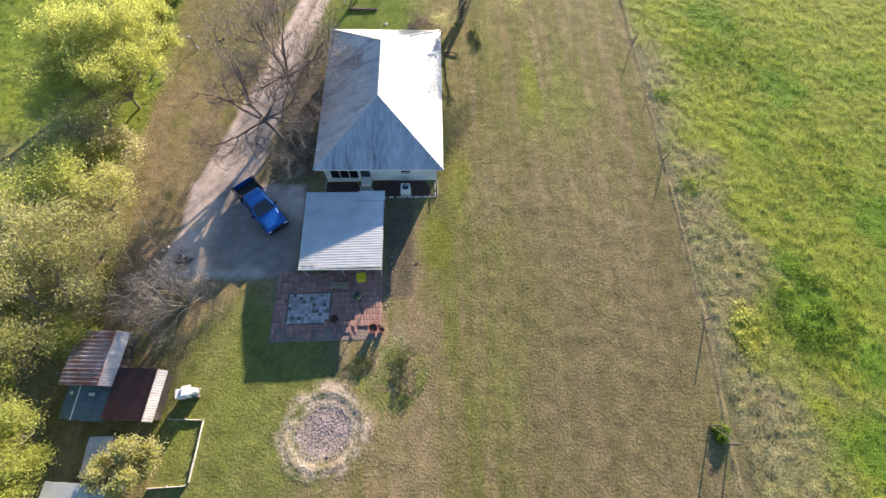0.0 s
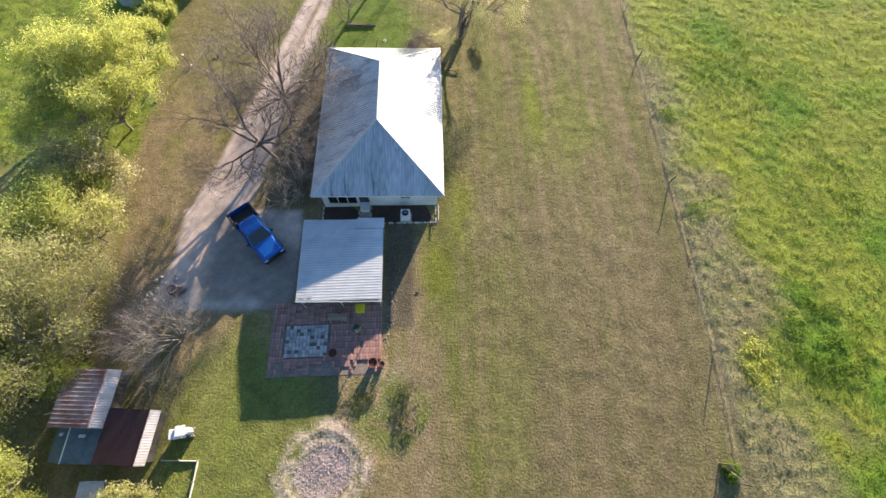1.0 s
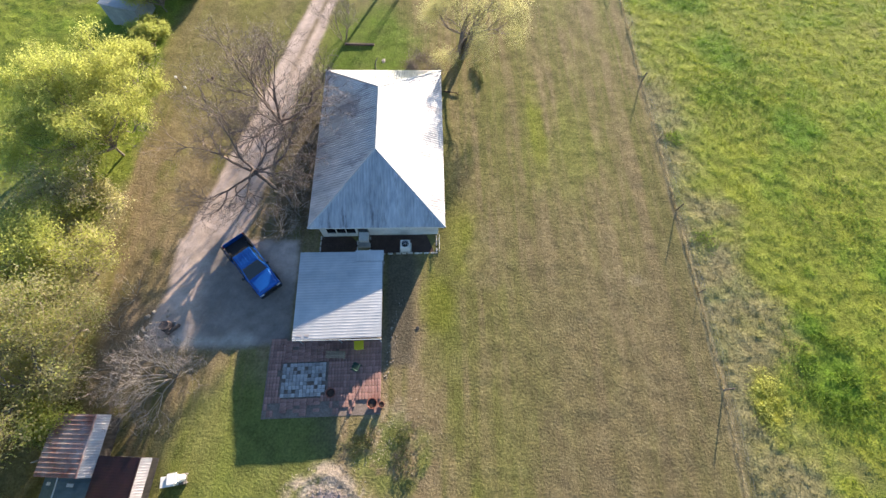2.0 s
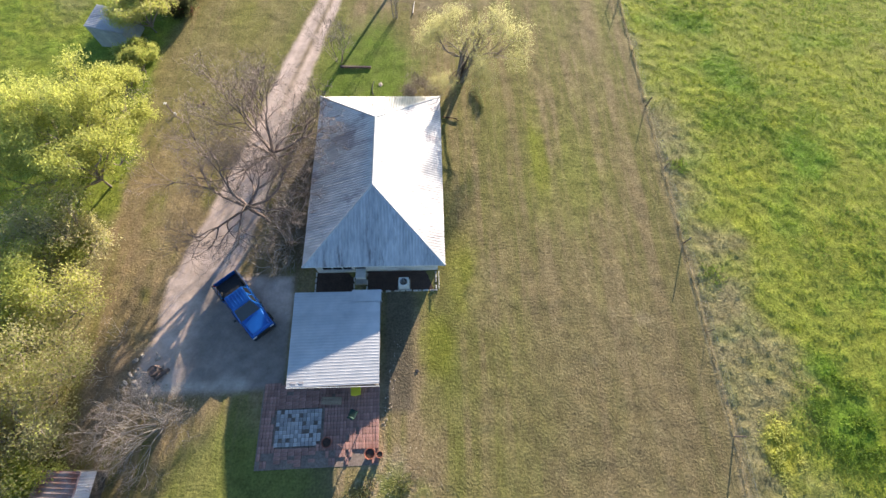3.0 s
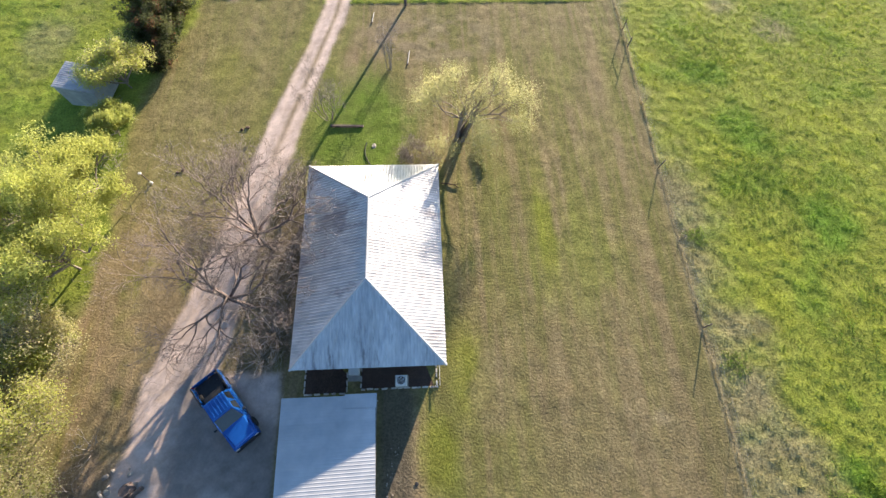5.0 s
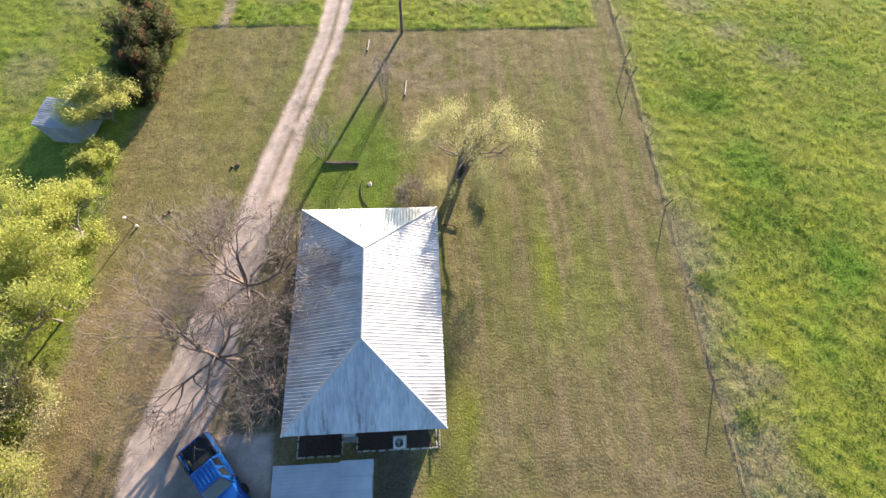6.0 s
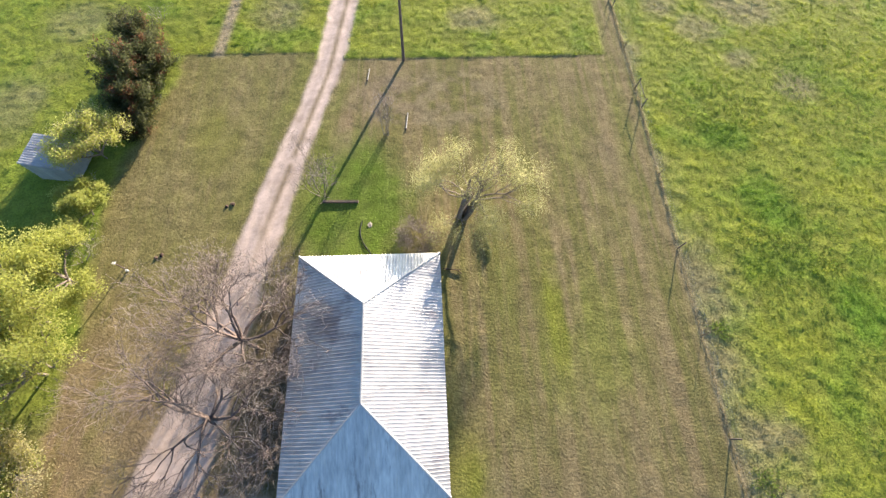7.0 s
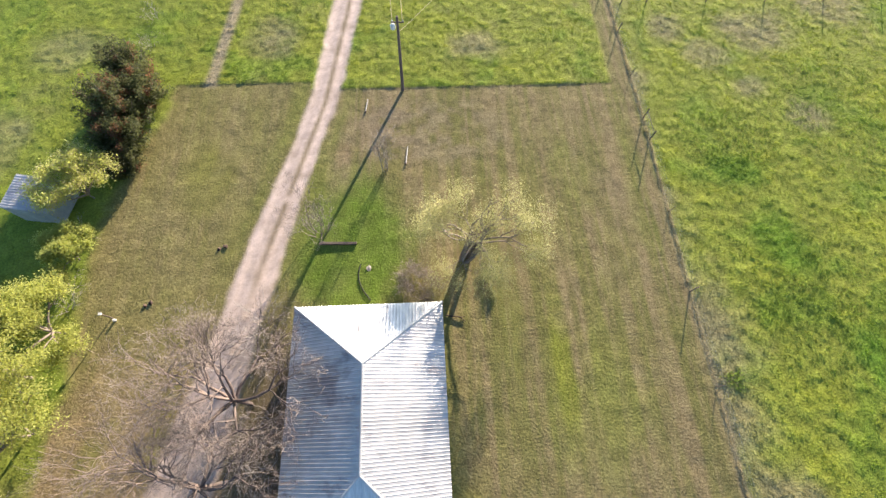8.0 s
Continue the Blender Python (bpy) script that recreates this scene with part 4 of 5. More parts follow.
def brace(x0, y0, x1, y1, label):
    b = thing("fence_brace", Matrix(), label, "fence brace", "braces on the fence line")
    z0, z1 = gz(x0, y0), gz(x1, y1)
    part("post", rod((x0, y0, z0 - .1), (x0, y0, z0 + 1.25), .05, .045, 9), BARK_DARK, b)
    part("post", rod((x1, y1, z1 - .1), (x1, y1, z1 + 1.25), .05, .045, 9), BARK_DARK, b)
    part("rail", rod((x0, y0, z0 + .95), (x1, y1, z1 + .95), .028, .028, 8), BARK_DARK, b)
    part("stay", rod((x0, y0, z0 + .15), (x1, y1, z1 + .9), .012, .012, 5), TWIG, b)


brace(18.25, -.95, 19.2, -2.1, "dark wooden corner brace beside a green bush")
brace(20.33, 47.75, 20.32, 50.15, "dark wooden corner brace on the fence line")

cross = thing("wire_fence", Matrix(), "wire fence on dark posts across the pasture", "fence")
CROSS = [(21.4, 65.0), (24.2, 65.2), (30.6, 65.1), (37.0, 65.0), (43.5, 65.0), (50.0, 65.1)]
for x, y in CROSS:
    part("post", rod((x, y, gz(x, y) - .1), (x + .03, y, gz(x, y) + 1.25), .06, .05, 8), BARK_DARK, cross)
for h in (.35, .75, 1.1):
    bm = bmesh.new()
    for (ax, ay), (bx, by) in zip(CROSS, CROSS[1:]):
        rod((ax, ay, gz(ax, ay) + h), (bx, by, gz(bx, by) + h), .006, sides=4, bm=bm)
    part("wire", bm, TWIG, cross, "dull fence wire")

pole = thing("utility_pole", pose(-1.5, 54.15, gz(-1.5, 54.1)), "tall dark wooden utility pole with a pale lamp", "utility pole")
part("pole", rod((0, 0, -.3), (-.05, 0, 7.6), .15, .10, 12), BARK_DARK, pole)
lamp = part("lamp", lathe([(.06, 6.5), (.20, 6.55), (.20, 6.85), (.08, 6.98)], 14, at=(-.42, 0, 0)), WHITE_PAINT, pole, "pale yard lamp")
part("bracket", rod((-.05, 0, 6.8), (-.36, 0, 6.9), .025), CHROME, pole)
part("crossarm", rounded(block(-.55, .45, -.16, -.11, 7.15, 7.25), .01), BARK_DARK, pole)
for x in (-.45, .35):
    part("insulator", lathe([(.03, 7.255), (.05, 7.30), (.05, 7.36), (.02, 7.40)], 10, at=(x, -.135, 0)), WHITE_PAINT, pole)
for start, end, sag, mat in (((-.45, -.13, 7.4), (-3.6, 60, 7.6), 2.0, STRAW), ((.35, -.13, 7.4), (-2.4, 60, 7.6), 2.0, STRAW), ((.1, 0, 6.3), (16, 26, 6.6), 1.3, STRAW)):
    bm, last = bmesh.new(), None
    for k in range(17):
        u = k / 16
        q = Vector(start).lerp(Vector(end), u) - Vector((0, 0, 4 * sag * u * (1 - u)))
        if last:
            rod(last, q, .016, sides=4, bm=bm)
        last = q
    part("cable", bm, mat, pole, "pale sagging cable")

tie = thing("railway_sleeper", pose(-6.75, 38.78, gz(-6.7, 38.8), 0, 0, -2), "dark old railway sleeper lying on green grass", "timber")
part("beam", rounded(block(-1.45, 1.45, -.10, .10, -.03, .17), .02), BARK_DARK, tie)

hydrant = thing("yard_post", pose(-22.72, 33.6, gz(-22.7, 33.6)), "short dark post with a white cap in dry grass", "post")
part("post", rod((0, 0, -.1), (0, 0, 1.12), .045, .045, 8), BARK_DARK, hydrant)
part("cap", rounded(block(-.16, .05, -.07, .10, 1.10, 1.22), .02), WHITE_PAINT, hydrant, "white cap")
can = thing("white_can", pose(-22.45, 33.4, gz(-22.4, 33.4)), "small white can on the grass", "can")
part("can", lathe([(.09, 0), (.1, .03), (.1, .2), (.07, .22)], 14), WHITE_PAINT, can)

for x, y, turn, long_ in ((-1.25, 46.9, 84, 1.7), (-4.8, 52.4, 83, 1.4)):
    s = thing("pale_pole", pose(x, y, gz(x, y) + .05, 0, 0, turn), "pale thin wooden pole lying in dry grass", "pole", "poles on the grass")
    part("pole", rod((-long_ / 2, 0, 0), (long_ / 2, 0, .03), .05, .04, 8), STONE_PALE, s)
    part("knot", rod((-long_ / 2 - .12, 0, .02), (-long_ / 2, 0, .02), .07, .07, 8), BARK_DARK, s)

hose = thing("garden_hose", Matrix(), "dark garden hose lying in the grass", "hose")
bm, last = bmesh.new(), None
for k in range(15):
    u = k / 14
    x, y = -4.95 - .25 * math.sin(u * 3.3) + .75 * u * u, 37.0 - 2.9 * u
    p = (x, y, gz(x, y) + .05)
    if last:
        rod(last, p, .045, sides=6, bm=bm)
    last = p
part("coil", bm, RUBBER, hose)
slab = thing("stone_slab", pose(-4.3, 36.6, gz(-4.3, 36.6)), "flat pale stone lying in the grass", "stone")
part("slab", lump(random.Random(2), .30, flat=.12), ROCK, slab)
for k, (x, y, s) in enumerate(((-15.45, 38.9, .25), (-15.9, 38.7, .2), (-20.2, 34.6, .22), (-20.6, 34.4, .18))):
    c = thing("dark_clod", pose(x, y, gz(x, y)), "dark clod of earth on dry grass", "clod", "clods on the grass")
    part("clod", lump(random.Random(k), s), BARE_SOIL, c)
pot2 = thing("dark_tin", pose(-1.05, 10.75, gz(-1, 10.7)), "small dark tin lying on the lawn", "tin")
part("tin", lathe([(.12, 0), (.13, .015), (.13, .04), (.10, .05)], 14), BLACK_PLASTIC, pot2)


# ---- fire pit debris ----
def scatter_bits(name, label, mat, count, seed, rmin, rmax, size, aspect, kind="stuff"):
    rng = random.Random(seed)
    bm = bmesh.new()
    for _ in range(count):
        a, r = rng.uniform(0, 6.283), rng.uniform(rmin, rmax)
        x, y = -6.9 + 3.1 * r * math.cos(a), -.85 + 2.8 * r * math.sin(a)
        z = gz(x, y) + float(relief(np.array([x]), np.array([y]))[0])
        w = rng.uniform(.5, 1.4) * size
        bmesh.ops.create_cube(bm, size=1, matrix=pose(x, y, z + w * .3, rng.uniform(-25, 25), rng.uniform(-25, 25), rng.uniform(0, 360)) @ Matrix.Diagonal((w * aspect, w, w * .4, 1)))
    ob = part(name, bm, mat)
    return tagged(ob, label, "debris", kind=kind)


scatter_bits("ash_debris", "grey ash and charred bits in the fire pit", ASH, 420, 1, 0, .6, .045, 1.8)
scatter_bits("straw_debris", "pale straw and sticks round the fire pit", STRAW, 160, 2, .60, 1.1, .02, 6)
scatter_bits("soil_clods", "pale dry clods of earth ringing the fire pit", STRAW, 240, 3, .50, 1.12, .03, 2.2)


# ---- trees and bushes ----
def tubes(segments, sides=5):
    """Round limbs from (a, b, radius at a, radius at b)."""
    n = len(segments)
    a = np.array([s[0] for s in segments], float)
    b = np.array([s[1] for s in segments], float)
    ra, rb = np.array([s[2] for s in segments]), np.array([s[3] for s in segments])
    d = b - a
    d /= np.maximum(np.linalg.norm(d, axis=1, keepdims=True), 1e-6)
    ref = np.where(np.abs(d[:, 2:3]) > .9, np.array([[1.0, 0, 0]]), np.array([[0, 0, 1.0]]))
    u = np.cross(d, ref)
    u /= np.linalg.norm(u, axis=1, keepdims=True)
    v = np.cross(d, u)
    ang = np.arange(sides) * 2 * np.pi / sides
    ring = u[:, None, :] * np.cos(ang)[None, :, None] + v[:, None, :] * np.sin(ang)[None, :, None]
    co = np.concatenate([a[:, None] + ring * ra[:, None, None], b[:, None] + ring * rb[:, None, None]], 1).reshape(-1, 3)
    i = np.arange(sides)
    face = np.stack([i, (i + 1) % sides, sides + (i + 1) % sides, sides + i], 1)
    faces = (np.arange(n)[:, None, None] * 2 * sides + face[None]).reshape(-1, 4)
    return co, faces


def raw_mesh(name, co, faces, mat, colours=None, soft=False):
    me = bpy.data.meshes.new(name)
    k = faces.shape[1]
    me.vertices.add(len(co))
    me.vertices.foreach_set("co", np.ascontiguousarray(co, np.float32).ravel())
    me.loops.add(faces.size)
    me.loops.foreach_set("vertex_index", faces.ravel().astype(np.int32))
    me.polygons.add(len(faces))
    me.polygons.foreach_set("loop_start", np.arange(0, faces.size, k, dtype=np.int32))
    if soft:
        me.polygons.foreach_set("use_smooth", np.ones(len(faces), bool))
    if colours is not None:
        layer = me.attributes.new("tint", "FLOAT_COLOR", "POINT")
        layer.data.foreach_set("color", np.c_[colours, np.ones(len(co))].astype(np.float32).ravel())
    me.update(calc_edges=True)
    me.materials.append(mat)
    return me


def skeleton_of(rng, base, heading, length, radius, depth, forks=3, spread=0.7, lift=0.15, wander=0.18, shrink=0.68, thin=0.55):
    """Limbs and their tips, grown from base along heading."""
    segs, tips = [], []

    def limb(p, d, ln, r, level):
        steps = 4 if level else 3
        start_r = r
        joints = []
        for s in range(steps):
            d = (d + Vector((rng.gauss(0, wander), rng.gauss(0, wander), rng.gauss(0, wander) + lift * .3))).normalized()
            q = p + d * (ln / steps)
            r2 = start_r * (1 - (1 - thin) * (s + 1) / steps)
            segs.append((tuple(p), tuple(q), r, r2))
            p, r = q, r2
            joints.append((p.copy(), d.copy(), r))
        if level >= depth:
            tips.extend(j[0] for j in joints[1:])
            return
        for k in range(forks):
            j = joints[-1] if k < 2 else joints[rng.randrange(1, len(joints))]
            side = Vector((rng.gauss(0, 1), rng.gauss(0, 1), rng.gauss(0, .6)))
            side = (side - j[1] * side.dot(j[1])).normalized()
            nd = (j[1] + side * spread * rng.uniform(.6, 1.3) + Vector((0, 0, lift))).normalized()
            limb(j[0], nd, ln * shrink * rng.uniform(.8, 1.15), j[2] * rng.uniform(.6, .85), level + 1)

    limb(Vector(base), Vector(heading).normalized(), length, radius, 0)
    return segs, tips


def leaf_cloud(rng_np, tips, per_tip, sigma, size, keep=1.0):
    """Small leaf blades strewn round the tips of the limbs."""
    t = np.array([tuple(p) for p in tips], float)
    if keep < 1:
        t = t[rng_np.random(len(t)) < keep]
    c = np.repeat(t, per_tip, 0)
    c = c + rng_np.normal(0, 1, c.shape) * np.array([sigma, sigma, sigma * .75])
    n = len(c)
    a = rng_np.normal(0, 1, (n, 3))
    a /= np.linalg.norm(a, axis=1, keepdims=True)
    b = np.cross(a, rng_np.normal(0, 1, (n, 3)))
    b /= np.linalg.norm(b, axis=1, keepdims=True)
    s = size * rng_np.uniform(.6, 1.4, (n, 1))
    co = np.stack([c - a * s, c - b * s * .5 , c + a * s, c + b * s * .5], 1).reshape(-1, 3)
    return co, np.arange(4 * n).reshape(-1, 4)


def tree(name, x, y, label, category, seed, stems, leaves=(), bark=None, group="", twigs=0):
    """stems: rows of skeleton settings; leaves: rows of (material, per tip, sigma, size, keep, part name)."""
    rng, rng_np = random.Random(seed), np.random.default_rng(seed)
    t = thing(name, pose(x, y, gz(x, y)), label, category, group)
    tips, bushy = [], len(stems) > 6
    for k, st in enumerate(stems):
        segs, tp = skeleton_of(rng, **st)
        tips += tp
        co, faces = tubes(segs, 6 if len(segs) < 500 and not bushy else 3)
        ob = new("trunk" if k == 0 else "stem", raw_mesh("trunk", co, faces, bark or BARK, soft=True))
        ob.parent = t
    if twigs:
        ends = np.array([tuple(p) for p in tips])
        ends = np.repeat(ends, 3, 0)
        ends = ends[rng_np.random(len(ends)) < twigs / 3]
        way = rng_np.normal(0, 1, ends.shape) + np.array([0, 0, .35])
        way /= np.linalg.norm(way, axis=1, keepdims=True)
        reach = rng_np.uniform(.25, .75, (len(ends), 1))
        co, faces = tubes([(a, b, .009, .004) for a, b in zip(ends, ends + way * reach)], 3)
        ob = new("twig_crown", raw_mesh("twig_crown", co, faces, BARK))
        ob.parent = t
    for mat, per, sigma, size, keep, nm in leaves:
        co, faces = leaf_cloud(rng_np, tips, per, sigma, size, keep)
        ob = new(nm, raw_mesh(nm, co, faces, mat))
        ob.parent = t
    return t


def fan(n, length, radius, depth, lean, seed, **more):
    """Stems that rise from one foot and lean outward."""
    rng = random.Random(seed)
    out = []
    for k in range(n):
        a = 2 * math.pi * (k + rng.uniform(-.3, .3)) / n
        out.append(dict(base=(.18 * math.cos(a), .18 * math.sin(a), -.15), heading=(lean * math.cos(a), lean * math.sin(a), 1), length=length * rng.uniform(.8, 1.15), radius=radius * rng.uniform(.7, 1.1), depth=depth, **more))
    return out


def towards(rows, length, radius, depth, **more):
    return [dict(base=(0, 0, z), heading=h, length=length * f, radius=radius * f, depth=depth, **more) for z, h, f in rows]


# two big bare trees between house and drive, limbs reaching west over the gravel
BARE = dict(forks=4, spread=.68, lift=.05, wander=.20, shrink=.71, thin=.6)


def crownless(lean, node, n, tilt_up, seed, tall=()):
    """A leaning trunk whose limbs radiate from one height, with a few that rise."""
    rng = random.Random(seed)
    rows = [(-.2, (*lean, 1), node / 2.9)]
    foot = Vector((lean[0] * node, lean[1] * node, node * .9))
    out = towards(rows, 3.0, .17, 0, **{**BARE, "wander": .05, "lift": .0, "thin": .8})
    for k in range(n):
        a = 2 * math.pi * (k + rng.uniform(-.35, .35)) / n
        f = rng.uniform(.75, 1.1)
        out.append(dict(base=tuple(foot - Vector((0, 0, rng.uniform(0, .6)))), heading=(math.cos(a), math.sin(a), tilt_up * rng.uniform(.5, 1.6)), length=2.7 * f, radius=.13 * f, depth=4, **BARE))
    for h in tall:
        out.append(dict(base=tuple(foot), heading=h, length=3.1, radius=.125, depth=4, **BARE))
    return out


tree("bare_tree", -12.7, 22.6, "large leafless tree with gnarled limbs spreading over gravel", "tree", 11,
     crownless((-.28, .02), 3.0, 8, .42, 1, ((-.7, .2, .7),)), bark=BARK_LIMB, group="bare trees by the drive", twigs=.3)
tree("bare_tree", -11.95, 27.2, "tall leafless tree with upright grey-brown limbs", "tree", 12,
     crownless((-.10, .06), 2.8, 7, .6, 2, ((-.15, .6, 1), (-.5, .3, 1), (.15, .5, 1))), bark=BARK_LIMB, group="bare trees by the drive", twigs=.5)
for k, (x, y, h) in enumerate(((-11.0, 20.6, 1.3), (-11.6, 24.6, 1.5), (-10.7, 23.0, 1.2), (-11.9, 18.9, .9), (-10.6, 26.2, 1.2), (-11.3, 30.2, 1.3), (-11.7, 32.6, 1.3), (-10.3, 19.6, 1.0))):
    tree("bare_bush", x, y, "tangled leafless bush of pale dry twigs by the house", "bush", 30 + k, fan(11, h * 1.15, .034, 3, .8, k, forks=3, spread=.8, lift=.05, wander=.25, shrink=.7), bark=TWIG, group="bare bushes by the house")

# dead sapling clump by the end of the drive
tree("dead_sapling", -17.9, 7.8, "leafless pale grey sapling clump with spreading stems", "tree", 21, fan(13, 1.75, .06, 3, .7, 3, forks=4, spread=.6, lift=.10, wander=.18, shrink=.72), bark=TWIG, twigs=.5)
for k, (x, y) in enumerate(((-21.6, 8.6), (-22.4, 11.0), (-20.4, 6.9), (-19.4, 8.6), (-16.9, 8.5), (-22.0, 13.5))):
    tree("bare_bush", x, y, "tangled leafless bush of dry twigs at the wood's edge", "bush", 60 + k, fan(7, .9, .03, 3, .9, k, forks=3, spread=.8, lift=.05, wander=.25), bark=TWIG, group="bare bushes at the wood's edge")

LEAFY = dict(forks=3, spread=.62, lift=.14, wander=.14, shrink=.72, thin=.6)
ROUND = [(-.2, (0, 0, 1), .8), (1.0, (.8, .2, .8), 1), (1.1, (-.8, .3, .8), 1), (1.2, (.1, .85, .8), 1), (1.0, (-.1, -.85, .8), 1), (1.4, (.3, -.3, 1.2), .9)]


def leafy_tree(x, y, scale, seed, mats, label, per=42, sigma=.33, size=.064, keep=.9, rows=ROUND, group="trees along the west edge"):
    return tree("spring_tree", x, y, label, "tree", seed, towards([(z * scale, h, f) for z, h, f in rows], 2.0 * scale, .12 * scale, 3, **LEAFY),
                [(m, max(1, int(per * f)), sigma * scale ** .5, size, keep, "crown") for m, f in mats])


YEL = "bright yellow-green tree in fresh spring leaf"
GRN = "fresh green tree in light spring leaf"
OLV = "pale olive tree with sparse new leaves and grey twigs"
leafy_tree(-26.9, 29.6, 1.15, 41, [(LEAF_YELLOW, 1.0), (LEAF_GREEN, .25)], YEL)
leafy_tree(-26.0, 26.0, 1.15, 42, [(LEAF_YELLOW, .9), (LEAF_GREEN, .3)], YEL)
leafy_tree(-25.9, 32.6, .8, 141, [(LEAF_YELLOW, 1.0), (LEAF_GREEN, .2)], YEL)
leafy_tree(-30.6, 29.8, 1.0, 142, [(LEAF_YELLOW, .7), (LEAF_GREEN, .5)], GRN)
leafy_tree(-29.2, 26.2, 1.05, 43, [(LEAF_GREEN, .9), (LEAF_YELLOW, .3)], GRN)
leafy_tree(-28.6, 21.4, .8, 44, [(LEAF_OLIVE, 0.35), (LEAF_GREEN, 0.15)], OLV, per=36, sigma=.46, size=.062, keep=.8)
leafy_tree(-26.2, 20.6, .8, 45, [(LEAF_OLIVE, 0.3)], OLV, per=36, sigma=.46, size=.062, keep=.7)
leafy_tree(-27.2, 16.4, .85, 46, [(LEAF_GREEN, 0.6), (LEAF_YELLOW, 0.5)], GRN, per=36, sigma=.46, size=.062)
leafy_tree(-24.9, 15.2, .75, 47, [(LEAF_YELLOW, 0.45), (LEAF_OLIVE, 0.35)], GRN, per=36, sigma=.46, size=.062)
leafy_tree(-29.8, 14.0, .85, 48, [(LEAF_GREEN, 0.67), (LEAF_YELLOW, 0.2)], GRN, per=36, sigma=.46, size=.062)
leafy_tree(-26.8, 11.6, 1.08, 49, [(LEAF_OLIVE, 0.5), (LEAF_GREEN, 0.3)], OLV, per=36, sigma=.46, size=.062)
leafy_tree(-24.3, 11.0, .75, 50, [(LEAF_OLIVE, 0.45), (LEAF_GREEN, 0.2)], OLV, per=36, sigma=.46, size=.062)
leafy_tree(-29.0, 8.0, 1.0, 51, [(LEAF_OLIVE, 0.6), (LEAF_GREEN, 0.3)], OLV, per=36, sigma=.46, size=.062)
leafy_tree(-25.6, 7.2, 1.05, 52, [(LEAF_OLIVE, 0.5), (LEAF_YELLOW, 0.3)], OLV, per=36, sigma=.46, size=.062)
leafy_tree(-27.4, 3.6, .95, 53, [(LEAF_GREEN, 0.5), (LEAF_OLIVE, 0.4)], GRN, per=36, sigma=.46, size=.062)
leafy_tree(-25.2, -1.4, 1.0, 54, [(LEAF_YELLOW, .9), (LEAF_GREEN, .3)], YEL)
leafy_tree(-24.7, -4.2, .75, 55, [(LEAF_YELLOW, .9), (LEAF_GREEN, .2)], YEL)
leafy_tree(-29.0, -2.0, 1.0, 56, [(LEAF_YELLOW, 0.6), (LEAF_GREEN, 0.6)], GRN, per=36, sigma=.46, size=.062)
leafy_tree(-18.0, -2.7, .5, 57, [(LEAF_OLIVE, .5), (LEAF_YELLOW, .3)], "slender sapling in pale new leaf beside sheds", sigma=.3, size=.07, group="saplings")
leafy_tree(-26.5, 43.6, .70, 58, [(LEAF_YELLOW, .9), (LEAF_OLIVE, .3)], "yellow-green tree in fresh leaf leaning over a hut", group="trees by the hut")
leafy_tree(-26.2, 38.2, .48, 59, [(LEAF_GREEN, .9), (LEAF_YELLOW, .4)], "small rounded green bush by the hut", sigma=.3, group="trees by the hut")
for k, (x, y) in enumerate(((-26.2, 36.0), (-25.9, 34.4), (-26.6, 40.3))):
    tree("bare_bush", x, y, "grey leafless bush in rough grass by the hut", "bush", 70 + k, fan(7, .9, .03, 3, .8, k, forks=3, spread=.8, lift=.05, wander=.25), bark=TWIG, group="bare bushes by the hut")

# budding tree north-east of the house: thick split trunk, open crown in two lobes
TRUNKS = [dict(base=(.30 * math.cos(a), .30 * math.sin(a), -.15), heading=(.30 + .22 * math.cos(a), .22 + .22 * math.sin(a), 1), length=ln, radius=.19, depth=2, **{**LEAFY, "wander": .08, "thin": .6, "forks": 2, "shrink": .5})
          for a, ln in ((.3, 3.2), (.9, 2.6), (1.5, 3.0), (2.1, 3.3), (2.6, 2.5), (3.2, 3.0), (3.7, 2.7), (4.7, 3.1), (5.6, 2.8))]
tree("budding_tree", 3.05, 37.1, "budding tree with a thick split trunk and pale yellow-green leaves", "tree", 81,
     TRUNKS
     + [dict(base=(.8 + .25 * h[0], .7, z), heading=h, length=1.95 * f, radius=.08 * f, depth=3, **LEAFY) for z, h, f in
        ((1.7, (-1, .25, .40), 1.0), (1.9, (1, .2, .40), 1.15), (1.5, (1, -.3, .45), 1.0), (1.7, (-.9, -.2, .45), 1.0), (2.1, (.9, .7, .5), 1.0), (2.0, (-.8, .8, .5), 1.0), (2.2, (-.4, 1, .6), .8), (2.0, (.6, -1, .25), .95), (1.9, (-.6, -1, .25), .95), (1.9, (.05, -1, .3), .75))],
     [(LEAF_BUD, 36, .36, .045, .9, "crown")], bark=BARK, twigs=.12)
tree("low_hedge", 4.95, 33.7, "low straggling row of dark green shoots on the lawn", "hedge", 88,
     [dict(base=(-.035 * k, .27 * k, -.03), heading=(.3 * (-1) ** k, .2, .8), length=.14 + .01 * k, radius=.018, depth=1, **LEAFY) for k in range(6)]
     + [dict(base=(-.05 * k, .27 * k, -.03), heading=(-.4 * (-1) ** k, -.2, .7), length=.20, radius=.018, depth=1, **LEAFY) for k in range(6, 11)],
     [(LEAF_DULL, 14, .10, .045, 1.0, "crown")], bark=BARK_DARK)
tree("bare_bush", -.6, 35.0, "wide leafless brown bush behind the house", "bush", 82, fan(16, .85, .022, 3, 1.0, 9, forks=4, spread=.7, lift=.08, wander=.2), bark=BARK, twigs=.5)
tree("bare_sapling", -8.3, 39.6, "small leafless sapling beside the sleeper", "tree", 83, fan(6, 2.0, .045, 3, .5, 4, forks=4, spread=.6, lift=.15, wander=.14), bark=BARK, twigs=.5)
